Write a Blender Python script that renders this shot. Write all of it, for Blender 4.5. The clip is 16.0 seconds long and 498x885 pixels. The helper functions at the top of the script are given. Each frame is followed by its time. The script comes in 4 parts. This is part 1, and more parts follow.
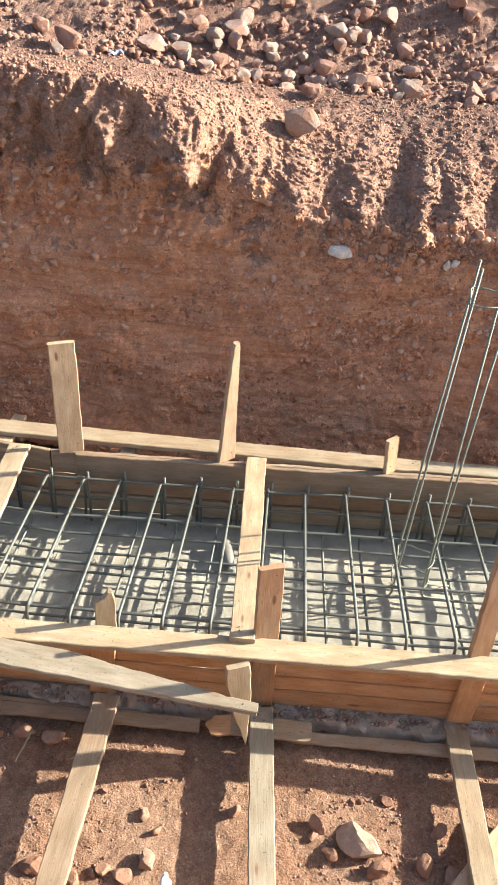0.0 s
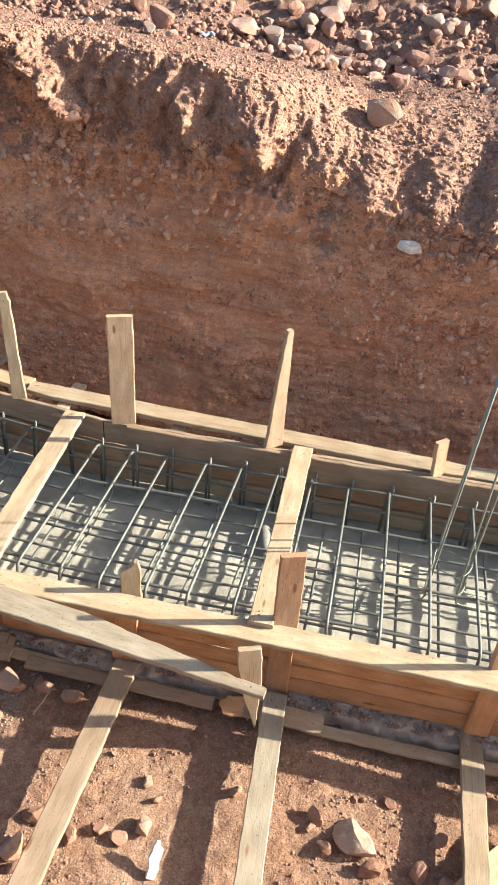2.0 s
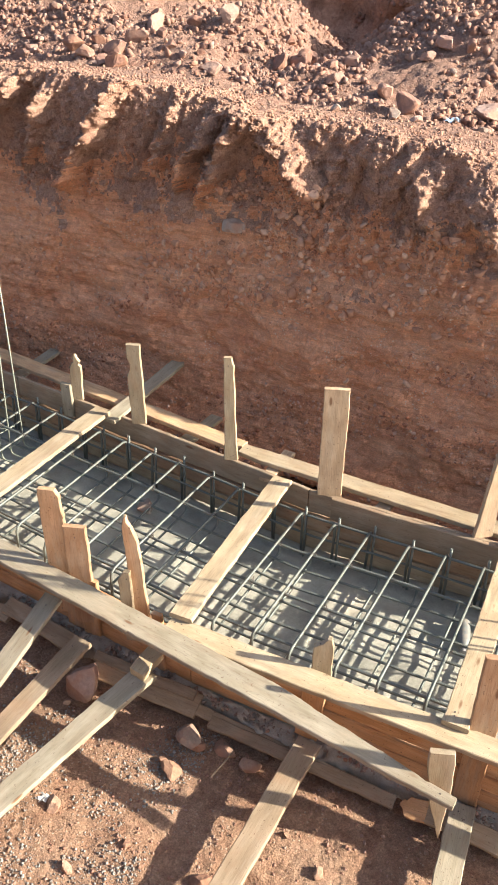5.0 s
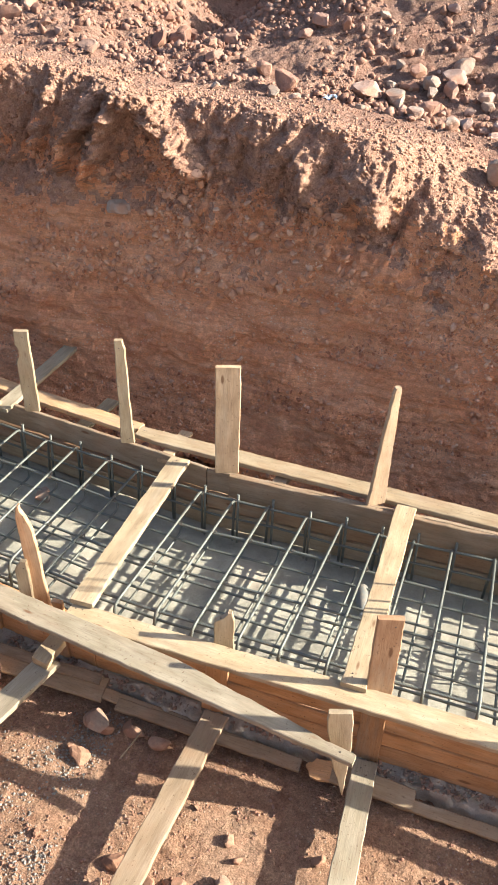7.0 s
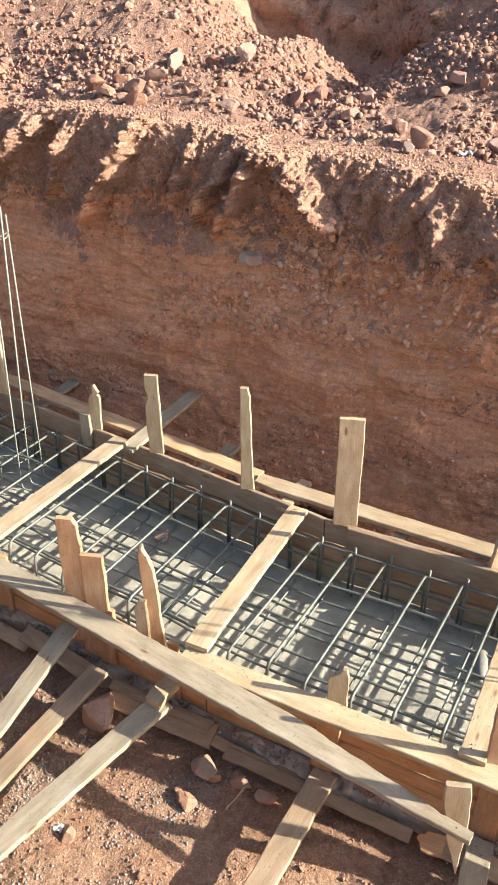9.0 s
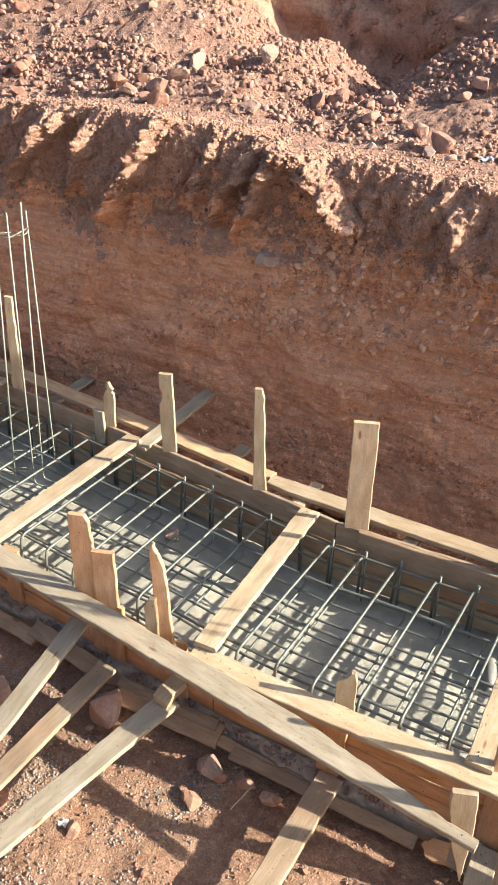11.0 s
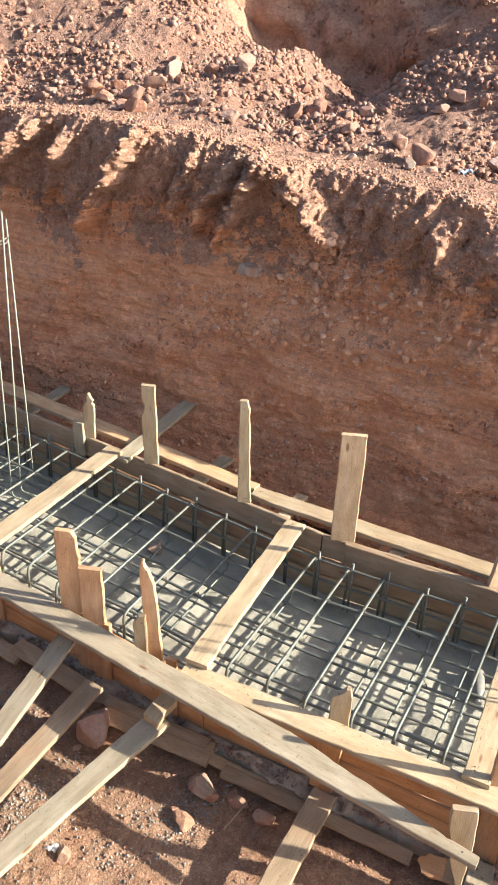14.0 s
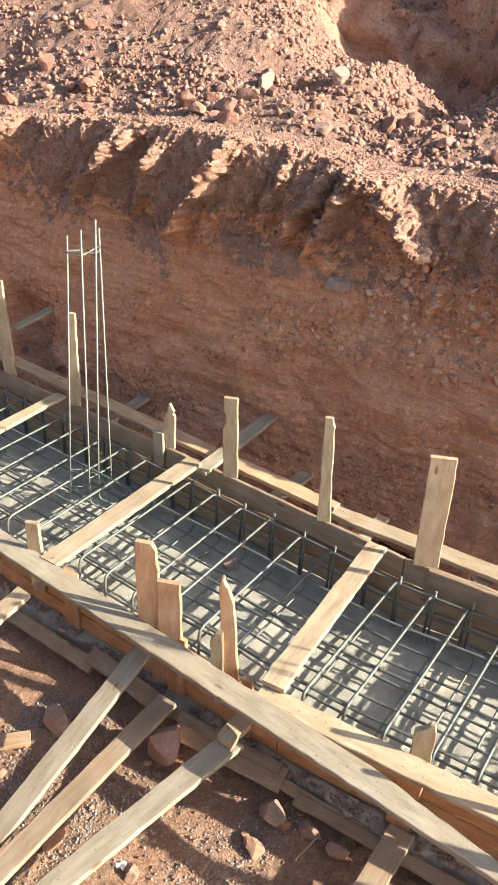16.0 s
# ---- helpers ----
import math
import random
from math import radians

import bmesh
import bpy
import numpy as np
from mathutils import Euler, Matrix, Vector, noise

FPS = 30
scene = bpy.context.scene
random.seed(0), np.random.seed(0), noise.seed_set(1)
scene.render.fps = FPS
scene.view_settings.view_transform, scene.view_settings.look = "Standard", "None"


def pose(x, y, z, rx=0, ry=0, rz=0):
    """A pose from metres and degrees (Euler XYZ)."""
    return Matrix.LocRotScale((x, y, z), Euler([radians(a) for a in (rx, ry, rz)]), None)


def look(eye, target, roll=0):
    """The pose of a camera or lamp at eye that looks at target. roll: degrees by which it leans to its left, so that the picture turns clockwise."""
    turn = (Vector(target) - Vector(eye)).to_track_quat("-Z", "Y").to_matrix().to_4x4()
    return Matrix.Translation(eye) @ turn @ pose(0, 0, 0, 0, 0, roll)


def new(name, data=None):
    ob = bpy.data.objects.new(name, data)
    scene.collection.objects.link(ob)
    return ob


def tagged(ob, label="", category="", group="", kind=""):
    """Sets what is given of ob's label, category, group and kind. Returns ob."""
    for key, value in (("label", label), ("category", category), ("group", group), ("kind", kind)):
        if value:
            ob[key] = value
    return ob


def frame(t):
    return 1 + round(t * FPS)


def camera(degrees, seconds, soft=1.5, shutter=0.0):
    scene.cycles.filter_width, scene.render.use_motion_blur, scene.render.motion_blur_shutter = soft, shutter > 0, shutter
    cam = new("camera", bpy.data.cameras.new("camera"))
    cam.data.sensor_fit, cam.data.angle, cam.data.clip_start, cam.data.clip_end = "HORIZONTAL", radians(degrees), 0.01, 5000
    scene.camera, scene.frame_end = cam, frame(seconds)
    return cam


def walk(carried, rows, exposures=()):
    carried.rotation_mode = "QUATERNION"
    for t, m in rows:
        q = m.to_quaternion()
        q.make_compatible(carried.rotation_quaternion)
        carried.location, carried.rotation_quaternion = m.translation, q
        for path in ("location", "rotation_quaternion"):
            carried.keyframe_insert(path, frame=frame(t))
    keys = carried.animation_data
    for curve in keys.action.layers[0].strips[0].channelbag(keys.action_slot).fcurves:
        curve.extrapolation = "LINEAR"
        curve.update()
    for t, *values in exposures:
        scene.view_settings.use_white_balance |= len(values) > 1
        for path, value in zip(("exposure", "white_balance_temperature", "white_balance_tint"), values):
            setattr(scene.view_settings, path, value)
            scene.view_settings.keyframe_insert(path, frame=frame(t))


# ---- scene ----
cam = camera(34.1, 16.0, soft=0.6)
PATH = [
    (0, (0.034, -0.186, 2.599), (0.034, 1.423, 1.412), 3.6),
    (0.5, (0.025, -0.207, 2.611), (-0.03, 1.401, 1.422), 4.2),
    (1, (0.06, -0.229, 2.607), (-0.064, 1.373, 1.416), 4.4),
    (1.5, (0.188, -0.191, 2.605), (0.02, 1.394, 1.396), 4.6),
    (2, (0.238, -0.184, 2.598), (0.029, 1.389, 1.38), 4.5),
    (2.5, (0.232, -0.183, 2.593), (-0.048, 1.382, 1.381), 3.9),
    (3, (0.218, -0.18, 2.578), (-0.186, 1.377, 1.389), 3.1),
    (3.5, (0.19, -0.176, 2.578), (-0.345, 1.366, 1.422), 2.3),
    (3.7, (0.177, -0.168, 2.573), (-0.408, 1.363, 1.427), 2.0),
    (5.8, (0.151, -0.173, 2.598), (-0.547, 1.357, 1.515), 0.9),
    (6, (0.176, -0.165, 2.597), (-0.458, 1.382, 1.499), 1.2),
    (6.5, (0.238, -0.159, 2.589), (-0.226, 1.424, 1.459), 2.1),
    (7, (0.239, -0.168, 2.596), (-0.239, 1.414, 1.469), 2.1),
    (7.5, (0.193, -0.177, 2.602), (-0.389, 1.393, 1.508), 1.3),
    (8, (0.176, -0.179, 2.607), (-0.487, 1.38, 1.544), 0.8),
    (8.5, (0.178, -0.184, 2.605), (-0.54, 1.363, 1.561), 0.3),
    (9, (0.179, -0.185, 2.613), (-0.572, 1.353, 1.578), 0.0),
    (11.5, (0.159, -0.193, 2.612), (-0.623, 1.332, 1.581), 1.3),
    (12, (0.105, -0.184, 2.627), (-0.68, 1.344, 1.604), 1.7),
    (12.5, (0.027, -0.198, 2.617), (-0.751, 1.341, 1.604), 2.1),
    (13, (0.003, -0.204, 2.608), (-0.736, 1.357, 1.6), 2.4),
    (13.5, (0.055, -0.211, 2.617), (-0.645, 1.366, 1.605), 2.5),
    (14, (0.038, -0.2, 2.626), (-0.659, 1.373, 1.605), 2.3),
    (14.5, (-0.005, -0.195, 2.603), (-0.72, 1.362, 1.571), 1.9),
    (15, (-0.015, -0.179, 2.598), (-0.752, 1.362, 1.558), 1.8),
    (15.5, (-0.038, -0.174, 2.598), (-0.829, 1.351, 1.574), 1.9),
    (16, (-0.08, -0.171, 2.6), (-0.927, 1.34, 1.6), 2.0),
]
walk(cam, [(t, look(eye, target, roll)) for t, eye, target, roll in PATH])

# ---- light: low warm sun from beyond the bank, clear sky ----
SUN = Vector((2.1, 0.49, 1.0)).normalized()
world = bpy.data.worlds.new("sky")
scene.world = world
world.use_nodes = True
sky = world.node_tree.nodes.new("ShaderNodeTexSky")
sky.sky_type = "NISHITA"
sky.sun_disc = False
sky.sun_elevation = math.asin(SUN.z)
sky.air_density, sky.dust_density, sky.ozone_density = 0.8, 2.5, 0.6
sky.sun_rotation = math.atan2(SUN.x, SUN.y)
back = world.node_tree.nodes["Background"]
back.inputs["Strength"].default_value = 0.092
world.node_tree.links.new(sky.outputs["Color"], back.inputs["Color"])
sun = new("sun", bpy.data.lights.new("sun", "SUN"))
sun.data.energy = 5.0
sun.data.angle = radians(0.55)
sun.data.color = (1.0, 0.90, 0.75)
sun.matrix_world = look(SUN * 30, (0, 0, 0))
scene.view_settings.exposure = 1.65


# ---- materials ----
class Nodes:
    """Short hand for building one node material."""

    def __init__(self, name):
        self.mat = bpy.data.materials.new(name)
        self.mat.use_nodes = True
        self.tree = self.mat.node_tree
        self.bsdf = self.tree.nodes["Principled BSDF"]

    def add(self, kind, **inputs):
        node = self.tree.nodes.new(kind)
        for key, value in inputs.items():
            self.put(node, key.replace("_", " "), value)
        return node

    def put(self, node, key, value):
        if isinstance(value, bpy.types.NodeSocket):
            self.tree.links.new(value, node.inputs[key])
        else:
            node.inputs[key].default_value = value

    def coords(self, scale=(1, 1, 1), kind="Object"):
        tc = self.add("ShaderNodeTexCoord")
        mp = self.add("ShaderNodeMapping", Scale=scale)
        self.tree.links.new(tc.outputs[kind], mp.inputs["Vector"])
        return mp.outputs["Vector"]

    def noise(self, vector, scale, detail=4.0, rough=0.55):
        return self.add("ShaderNodeTexNoise", Vector=vector, Scale=scale, Detail=detail, Roughness=rough).outputs["Fac"]

    def ramp(self, fac, *stops):
        node = self.add("ShaderNodeValToRGB", Fac=fac)
        ramp = node.color_ramp
        while len(ramp.elements) < len(stops):
            ramp.elements.new(0.5)
        for element, (at, colour) in zip(ramp.elements, stops):
            element.position = at
            element.color = (*colour, 1) if len(colour) == 3 else colour
        return node.outputs["Color"]

    def mix(self, fac, a, b, blend="MIX"):
        node = self.tree.nodes.new("ShaderNodeMix")
        node.data_type, node.blend_type = "RGBA", blend
        for socket, value in ((node.inputs[0], fac), (node.inputs[6], a), (node.inputs[7], b)):
            if isinstance(value, bpy.types.NodeSocket):
                self.tree.links.new(value, socket)
            elif socket == node.inputs[0]:
                socket.default_value = value
            else:
                socket.default_value = (*value, 1)
        return node.outputs[2]

    def math(self, op, a, b=0.0):
        node = self.tree.nodes.new("ShaderNodeMath")
        node.operation = op
        for socket, value in zip(node.inputs, (a, b)):
            if isinstance(value, bpy.types.NodeSocket):
                self.tree.links.new(value, socket)
            else:
                socket.default_value = value
        return node.outputs[0]

    def bump(self, height, strength=0.4, distance=0.01, normal=None):
        node = self.add("ShaderNodeBump", Height=height, Strength=strength, Distance=distance)
        if normal:
            self.tree.links.new(normal, node.inputs["Normal"])
        return node.outputs["Normal"]

    def finish(self, colour, rough=0.9, normal=None, metal=0.0):
        self.put(self.bsdf, "Base Color", colour)
        self.put(self.bsdf, "Roughness", rough)
        self.put(self.bsdf, "Metallic", metal)
        self.bsdf.inputs["Specular IOR Level"].default_value = 0.3
        if normal:
            self.put(self.bsdf, "Normal", normal)
        return self.mat


def earth_material(name, hues, beds, dust, spot, relief, crumb=1.0, dusty=0.75, lamina=9.0, speckle=1.0):
    """Red earth: broad patches, bedding streaks, dusty clods, sharp crumbs, grains and small embedded stones."""
    n = Nodes(name)
    v = n.coords()
    grains = n.noise(v, 120, 7, 0.78)
    clods = n.noise(v, 17, 6, 0.65)
    patches = n.noise(v, 2.4, 7, 0.68)
    streaks = n.noise(n.coords((0.8, 0.8, 5.0)), 2.9, 7, 0.7)
    c = n.ramp(patches, (0.33, hues[0]), (0.5, hues[1]), (0.68, hues[2]))
    c = n.mix(beds, c, n.ramp(streaks, (0.34, hues[3]), (0.5, hues[1]), (0.66, hues[4])))
    seams = n.noise(n.coords((1.0, 1.0, lamina)), 3.3, 6, 0.72)
    c = n.mix(beds, c, n.ramp(seams, (0.36, (0.66, 0.62, 0.60)), (0.5, (1.0,) * 3), (0.64, (1.2, 1.22, 1.24))), "MULTIPLY")
    c = n.mix(n.ramp(clods, (0.4, (0,) * 3), (0.72, (dusty,) * 3)), c, dust)
    wobble = n.add("ShaderNodeVectorMath")
    wobble.operation = "MULTIPLY_ADD"
    n.tree.links.new(n.add("ShaderNodeTexNoise", Vector=v, Scale=40.0, Detail=3.0).outputs["Color"], wobble.inputs[0])
    wobble.inputs[1].default_value = (0.022, 0.022, 0.022)
    n.tree.links.new(v, wobble.inputs[2])
    coarse = n.add("ShaderNodeTexVoronoi", Vector=wobble.outputs[0], Scale=42.0)
    small = n.add("ShaderNodeTexVoronoi", Vector=wobble.outputs[0], Scale=115.0)
    tint = n.add("ShaderNodeSeparateColor", Color=coarse.outputs["Color"])
    c = n.mix(0.55 * speckle, c, n.ramp(tint.outputs[0], (0.0, (0.70, 0.66, 0.63)), (0.5, (1.0,) * 3), (1.0, (1.28, 1.30, 1.32))), "MULTIPLY")
    stone = n.add("ShaderNodeTexVoronoi", Vector=v, Scale=46.0)
    spots = n.ramp(stone.outputs["Distance"], (0.16, (1,) * 3), (0.26, (0,) * 3))
    where = n.ramp(n.noise(v, 3.7, 4), (0.47, (0,) * 3), (0.6, (1,) * 3))
    c = n.mix(n.math("MULTIPLY", spots, where), c, spot)
    c = n.mix(0.85 * speckle, c, n.ramp(grains, (0.33, (0.46,) * 3), (0.67, (1.52,) * 3)), "MULTIPLY")
    nor = n.bump(clods, 0.7, 0.03 * relief)
    nor = n.bump(n.math("SUBTRACT", 1.0, coarse.outputs["Distance"]), 0.8 * crumb, 0.0055 * relief, nor)
    nor = n.bump(n.math("SUBTRACT", 1.0, small.outputs["Distance"]), 0.8 * crumb, 0.0030 * relief, nor)
    nor = n.bump(grains, 1.0, 0.008 * relief, nor)
    return n.finish(c, 0.95, n.bump(spots, 0.5, 0.008, nor))


def rock_material(name, dark, mid, light, dusty=0.75):
    n = Nodes(name)
    v = n.coords()
    rnd = n.add("ShaderNodeNewGeometry").outputs["Random Per Island"]
    obj = n.add("ShaderNodeObjectInfo").outputs["Random"]
    pick = n.math("FRACT", n.math("ADD", rnd, n.math("MULTIPLY", obj, 3.7)))
    c = n.ramp(pick, (0.1, dark), (0.5, mid), (0.9, light))
    g = n.noise(v, 45, 6, 0.7)
    c = n.mix(0.6, c, n.ramp(g, (0.3, (0.5,) * 3), (0.7, (1.2,) * 3)), "MULTIPLY")
    dust = n.ramp(n.noise(v, 9, 4), (0.42, (0,) * 3), (0.62, (dusty,) * 3))
    c = n.mix(dust, c, (0.34, 0.185, 0.125))
    return n.finish(c, 0.9, n.bump(g, 0.6, 0.012))


def wood_material(name, pale, mid, dark, dirt=0.35, dirt_colour=(0.30, 0.17, 0.10)):
    """Sawn timber with its grain along the board's own X."""
    n = Nodes(name)
    obj = n.add("ShaderNodeObjectInfo")
    tc = n.add("ShaderNodeTexCoord")
    shift = n.add("ShaderNodeVectorMath")
    shift.operation = "ADD"
    spread = n.add("ShaderNodeVectorMath")
    spread.operation = "SCALE"
    n.tree.links.new(obj.outputs["Random"], spread.inputs["Scale"])
    spread.inputs[0].default_value = (37.0, 19.0, 11.0)
    n.tree.links.new(tc.outputs["Object"], shift.inputs[0])
    n.tree.links.new(spread.outputs[0], shift.inputs[1])
    v = shift.outputs[0]
    def stretch(scale):
        return n.add("ShaderNodeMapping", Vector=v, Scale=scale).outputs["Vector"]
    warp = n.noise(stretch((1.2, 9, 9)), 1.6, 2)
    rings = n.add("ShaderNodeTexWave", Vector=stretch((0.9, 13, 13)), Scale=1.5, Distortion=4.5, Detail=3.5, Detail_Scale=1.6)
    fibre = n.noise(stretch((11, 300, 300)), 1.0, 5, 0.7)
    c = n.ramp(n.math("ADD", n.math("MULTIPLY", rings.outputs["Fac"], 0.34), n.math("MULTIPLY", warp, 0.55)), (0.25, pale), (0.55, mid), (0.95, dark))
    c = n.mix(0.2, c, n.ramp(fibre, (0.33, (0.5,) * 3), (0.6, (1.18,) * 3)), "MULTIPLY")
    split = n.noise(stretch((2.2, 48, 48)), 1.0, 3, 0.5)
    c = n.mix(n.ramp(split, (0.49, (0,) * 3), (0.5, (0.32,) * 3), (0.51, (0,) * 3)), c, (0.13, 0.08, 0.045))
    specks = n.noise(v, 85, 3, 0.6)
    c = n.mix(n.ramp(specks, (0.64, (0,) * 3), (0.70, (0.8,) * 3)), c, (0.13, 0.08, 0.05))
    lines = n.noise(stretch((2.6, 150, 150)), 1.0, 4, 0.6)
    c = n.mix(n.ramp(lines, (0.55, (0,) * 3), (0.66, (0.38,) * 3)), c, dark)
    stain = n.noise(stretch((1.6, 14, 14)), 1.0, 6, 0.7)
    c = n.mix(n.ramp(stain, (0.52, (0,) * 3), (0.70, (0.55,) * 3)), c, (0.20, 0.145, 0.10))
    bleach = n.noise(stretch((2.1, 11, 11)), 1.3, 5, 0.7)
    c = n.mix(n.ramp(bleach, (0.50, (0,) * 3), (0.72, (0.5,) * 3)), c, (0.46, 0.41, 0.33))
    tone = n.ramp(obj.outputs["Random"], (0.0, (0.82, 0.80, 0.78)), (0.5, (1.0, 0.98, 0.95)), (1.0, (1.1, 1.06, 0.98)))
    c = n.mix(1.0, c, tone, "MULTIPLY")
    knot = n.add("ShaderNodeTexVoronoi", Vector=stretch((2.6, 9, 9)), Scale=1.0)
    c = n.mix(n.ramp(knot.outputs["Distance"], (0.05, (0.85,) * 3), (0.09, (0,) * 3)), c, (0.16, 0.075, 0.035))
    blotch = n.noise(stretch((6, 22, 22)), 1.0, 6, 0.75)
    c = n.mix(0.42, c, n.ramp(blotch, (0.32, (0.58,) * 3), (0.62, (1.18,) * 3)), "MULTIPLY")
    soil = n.ramp(n.noise(v, 7, 5, 0.65), (0.48, (0,) * 3), (0.75, (dirt,) * 3))
    c = n.mix(soil, c, dirt_colour)
    nor = n.bump(fibre, 0.35, 0.002)
    nor = n.bump(rings.outputs["Fac"], 0.15, 0.003, nor)
    return n.finish(c, 0.8, nor)


def concrete_material(name, dark, light):
    n = Nodes(name)
    v = n.coords()
    g = n.noise(v, 120, 6, 0.75)
    m = n.noise(v, 5, 5, 0.6)
    c = n.ramp(m, (0.3, dark), (0.7, light))
    c = n.mix(0.5, c, n.ramp(g, (0.3, (0.55,) * 3), (0.7, (1.2,) * 3)), "MULTIPLY")
    pits = n.add("ShaderNodeTexVoronoi", Vector=v, Scale=55.0)
    p = n.ramp(pits.outputs["Distance"], (0.10, (0,) * 3), (0.25, (1,) * 3))
    dust = n.ramp(n.noise(v, 2.3, 4), (0.55, (0,) * 3), (0.75, (0.35,) * 3))
    c = n.mix(dust, c, (0.48, 0.38, 0.28))
    nor = n.bump(m, 0.4, 0.02)
    nor = n.bump(g, 0.6, 0.006, nor)
    return n.finish(c, 0.92, n.bump(p, 0.3, 0.004, nor))


def steel_material(name, base, rust, amount):
    """Ribbed bar: fine slanting ribs, mill grey with some rust."""
    n = Nodes(name)
    v = n.coords()
    ribs = n.add("ShaderNodeTexWave", Vector=v, Scale=48.0, Distortion=0.0)
    ribs.bands_direction = "DIAGONAL"
    r = n.ramp(n.noise(v, 11, 5, 0.65), (0.5 - 0.2 * amount, (0,) * 3), (0.75, (amount,) * 3))
    c = n.mix(r, base, rust)
    c = n.mix(0.2, c, n.ramp(ribs.outputs["Fac"], (0.3, (0.55,) * 3), (0.7, (1.15,) * 3)), "MULTIPLY")
    return n.finish(c, 0.5, n.bump(ribs.outputs["Fac"], 0.5, 0.0015), 0.35)


def plain_material(name, colour, rough=0.7):
    n = Nodes(name)
    g = n.noise(n.coords(), 30, 4)
    return n.finish(n.mix(0.25, colour, n.ramp(g, (0.3, (0.5,) * 3), (0.7, (1.2,) * 3)), "MULTIPLY"), rough)


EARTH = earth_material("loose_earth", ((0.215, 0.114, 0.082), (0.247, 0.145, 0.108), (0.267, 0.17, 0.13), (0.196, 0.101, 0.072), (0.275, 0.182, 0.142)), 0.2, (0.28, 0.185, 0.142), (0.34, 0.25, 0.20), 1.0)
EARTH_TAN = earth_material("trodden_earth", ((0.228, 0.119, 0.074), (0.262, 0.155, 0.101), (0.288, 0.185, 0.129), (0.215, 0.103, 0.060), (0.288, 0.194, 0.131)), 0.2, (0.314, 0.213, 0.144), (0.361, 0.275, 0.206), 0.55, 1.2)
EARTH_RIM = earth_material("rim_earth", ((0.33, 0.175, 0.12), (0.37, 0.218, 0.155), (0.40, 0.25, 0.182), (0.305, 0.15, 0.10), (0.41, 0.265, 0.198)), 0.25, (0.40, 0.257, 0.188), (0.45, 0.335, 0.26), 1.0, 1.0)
# bank face: red earth, albedo raised well above soil's to lift its shade
EARTH_FACE_LIFTED = earth_material("cut_bank_earth_shade_lifted", ((0.58, 0.25, 0.135), (0.67, 0.33, 0.185), (0.71, 0.395, 0.245), (0.50, 0.198, 0.108), (0.73, 0.44, 0.29)), 0.6, (0.68, 0.38, 0.225), (0.66, 0.50, 0.38), 1.3, 0.8, 0.25, 15.0, 0.6)
STONE = rock_material("field_stone", (0.27, 0.15, 0.113), (0.335, 0.212, 0.172), (0.41, 0.30, 0.255))
CLOD = rock_material("earth_clods", (0.225, 0.12, 0.09), (0.28, 0.168, 0.132), (0.34, 0.235, 0.193))
AGGREGATE = rock_material("grey_aggregate", (0.22, 0.21, 0.19), (0.29, 0.28, 0.255), (0.35, 0.34, 0.31), 0.2)
# bank stones and clods: lightened along with the bank face, for the same shade
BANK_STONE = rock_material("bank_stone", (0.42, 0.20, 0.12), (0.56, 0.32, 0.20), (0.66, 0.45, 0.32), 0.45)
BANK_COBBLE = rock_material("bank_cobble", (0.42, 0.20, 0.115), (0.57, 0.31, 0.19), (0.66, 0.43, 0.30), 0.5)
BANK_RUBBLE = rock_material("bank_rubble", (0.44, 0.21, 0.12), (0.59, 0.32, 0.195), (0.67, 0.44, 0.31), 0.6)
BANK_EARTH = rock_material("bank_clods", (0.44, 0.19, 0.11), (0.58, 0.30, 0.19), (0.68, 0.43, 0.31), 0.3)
RIM_CRUMB = rock_material("rim_crumbs", (0.29, 0.155, 0.105), (0.355, 0.21, 0.15), (0.41, 0.272, 0.20), 0.3)
STONE_EARTHY = rock_material("earthy_stone", (0.26, 0.145, 0.095), (0.315, 0.19, 0.13), (0.39, 0.27, 0.20), 0.9)
STONE_WHITE = rock_material("white_stone", (0.60, 0.56, 0.49), (0.66, 0.61, 0.54), (0.70, 0.66, 0.59), 0.15)
STONE_PALE = rock_material("pale_stone", (0.42, 0.30, 0.22), (0.46, 0.345, 0.26), (0.50, 0.39, 0.30), 0.2)
STONE_GREY = rock_material("grey_stone", (0.29, 0.23, 0.19), (0.34, 0.28, 0.235), (0.39, 0.335, 0.285))
WOOD_PALE = wood_material("pale_pine", (0.43, 0.36, 0.25), (0.395, 0.322, 0.215), (0.30, 0.225, 0.14), 0.35)
WOOD_BEIGE = wood_material("dusty_pine", (0.50, 0.385, 0.27), (0.46, 0.345, 0.235), (0.37, 0.265, 0.175), 0.35)
WOOD_GREY = wood_material("weathered_pine", (0.345, 0.315, 0.245), (0.305, 0.275, 0.205), (0.235, 0.20, 0.145), 0.4, (0.30, 0.215, 0.145))
WOOD_RED = wood_material("orange_pine", (0.52, 0.31, 0.165), (0.46, 0.26, 0.13), (0.33, 0.17, 0.075), 0.4)
WOOD_ORANGE = wood_material("fresh_orange_pine", (0.62, 0.44, 0.27), (0.57, 0.39, 0.23), (0.47, 0.30, 0.16), 0.2)
WOOD_BROWN = wood_material("earth_stained_pine", (0.37, 0.255, 0.165), (0.325, 0.215, 0.135), (0.245, 0.155, 0.09), 0.5)
WOOD_DUST = wood_material("dust_grey_pine", (0.335, 0.265, 0.19), (0.30, 0.232, 0.16), (0.22, 0.165, 0.11), 0.5)
WOOD_RUST = wood_material("red_stained_pine", (0.47, 0.305, 0.19), (0.42, 0.26, 0.155), (0.32, 0.18, 0.10), 0.4)
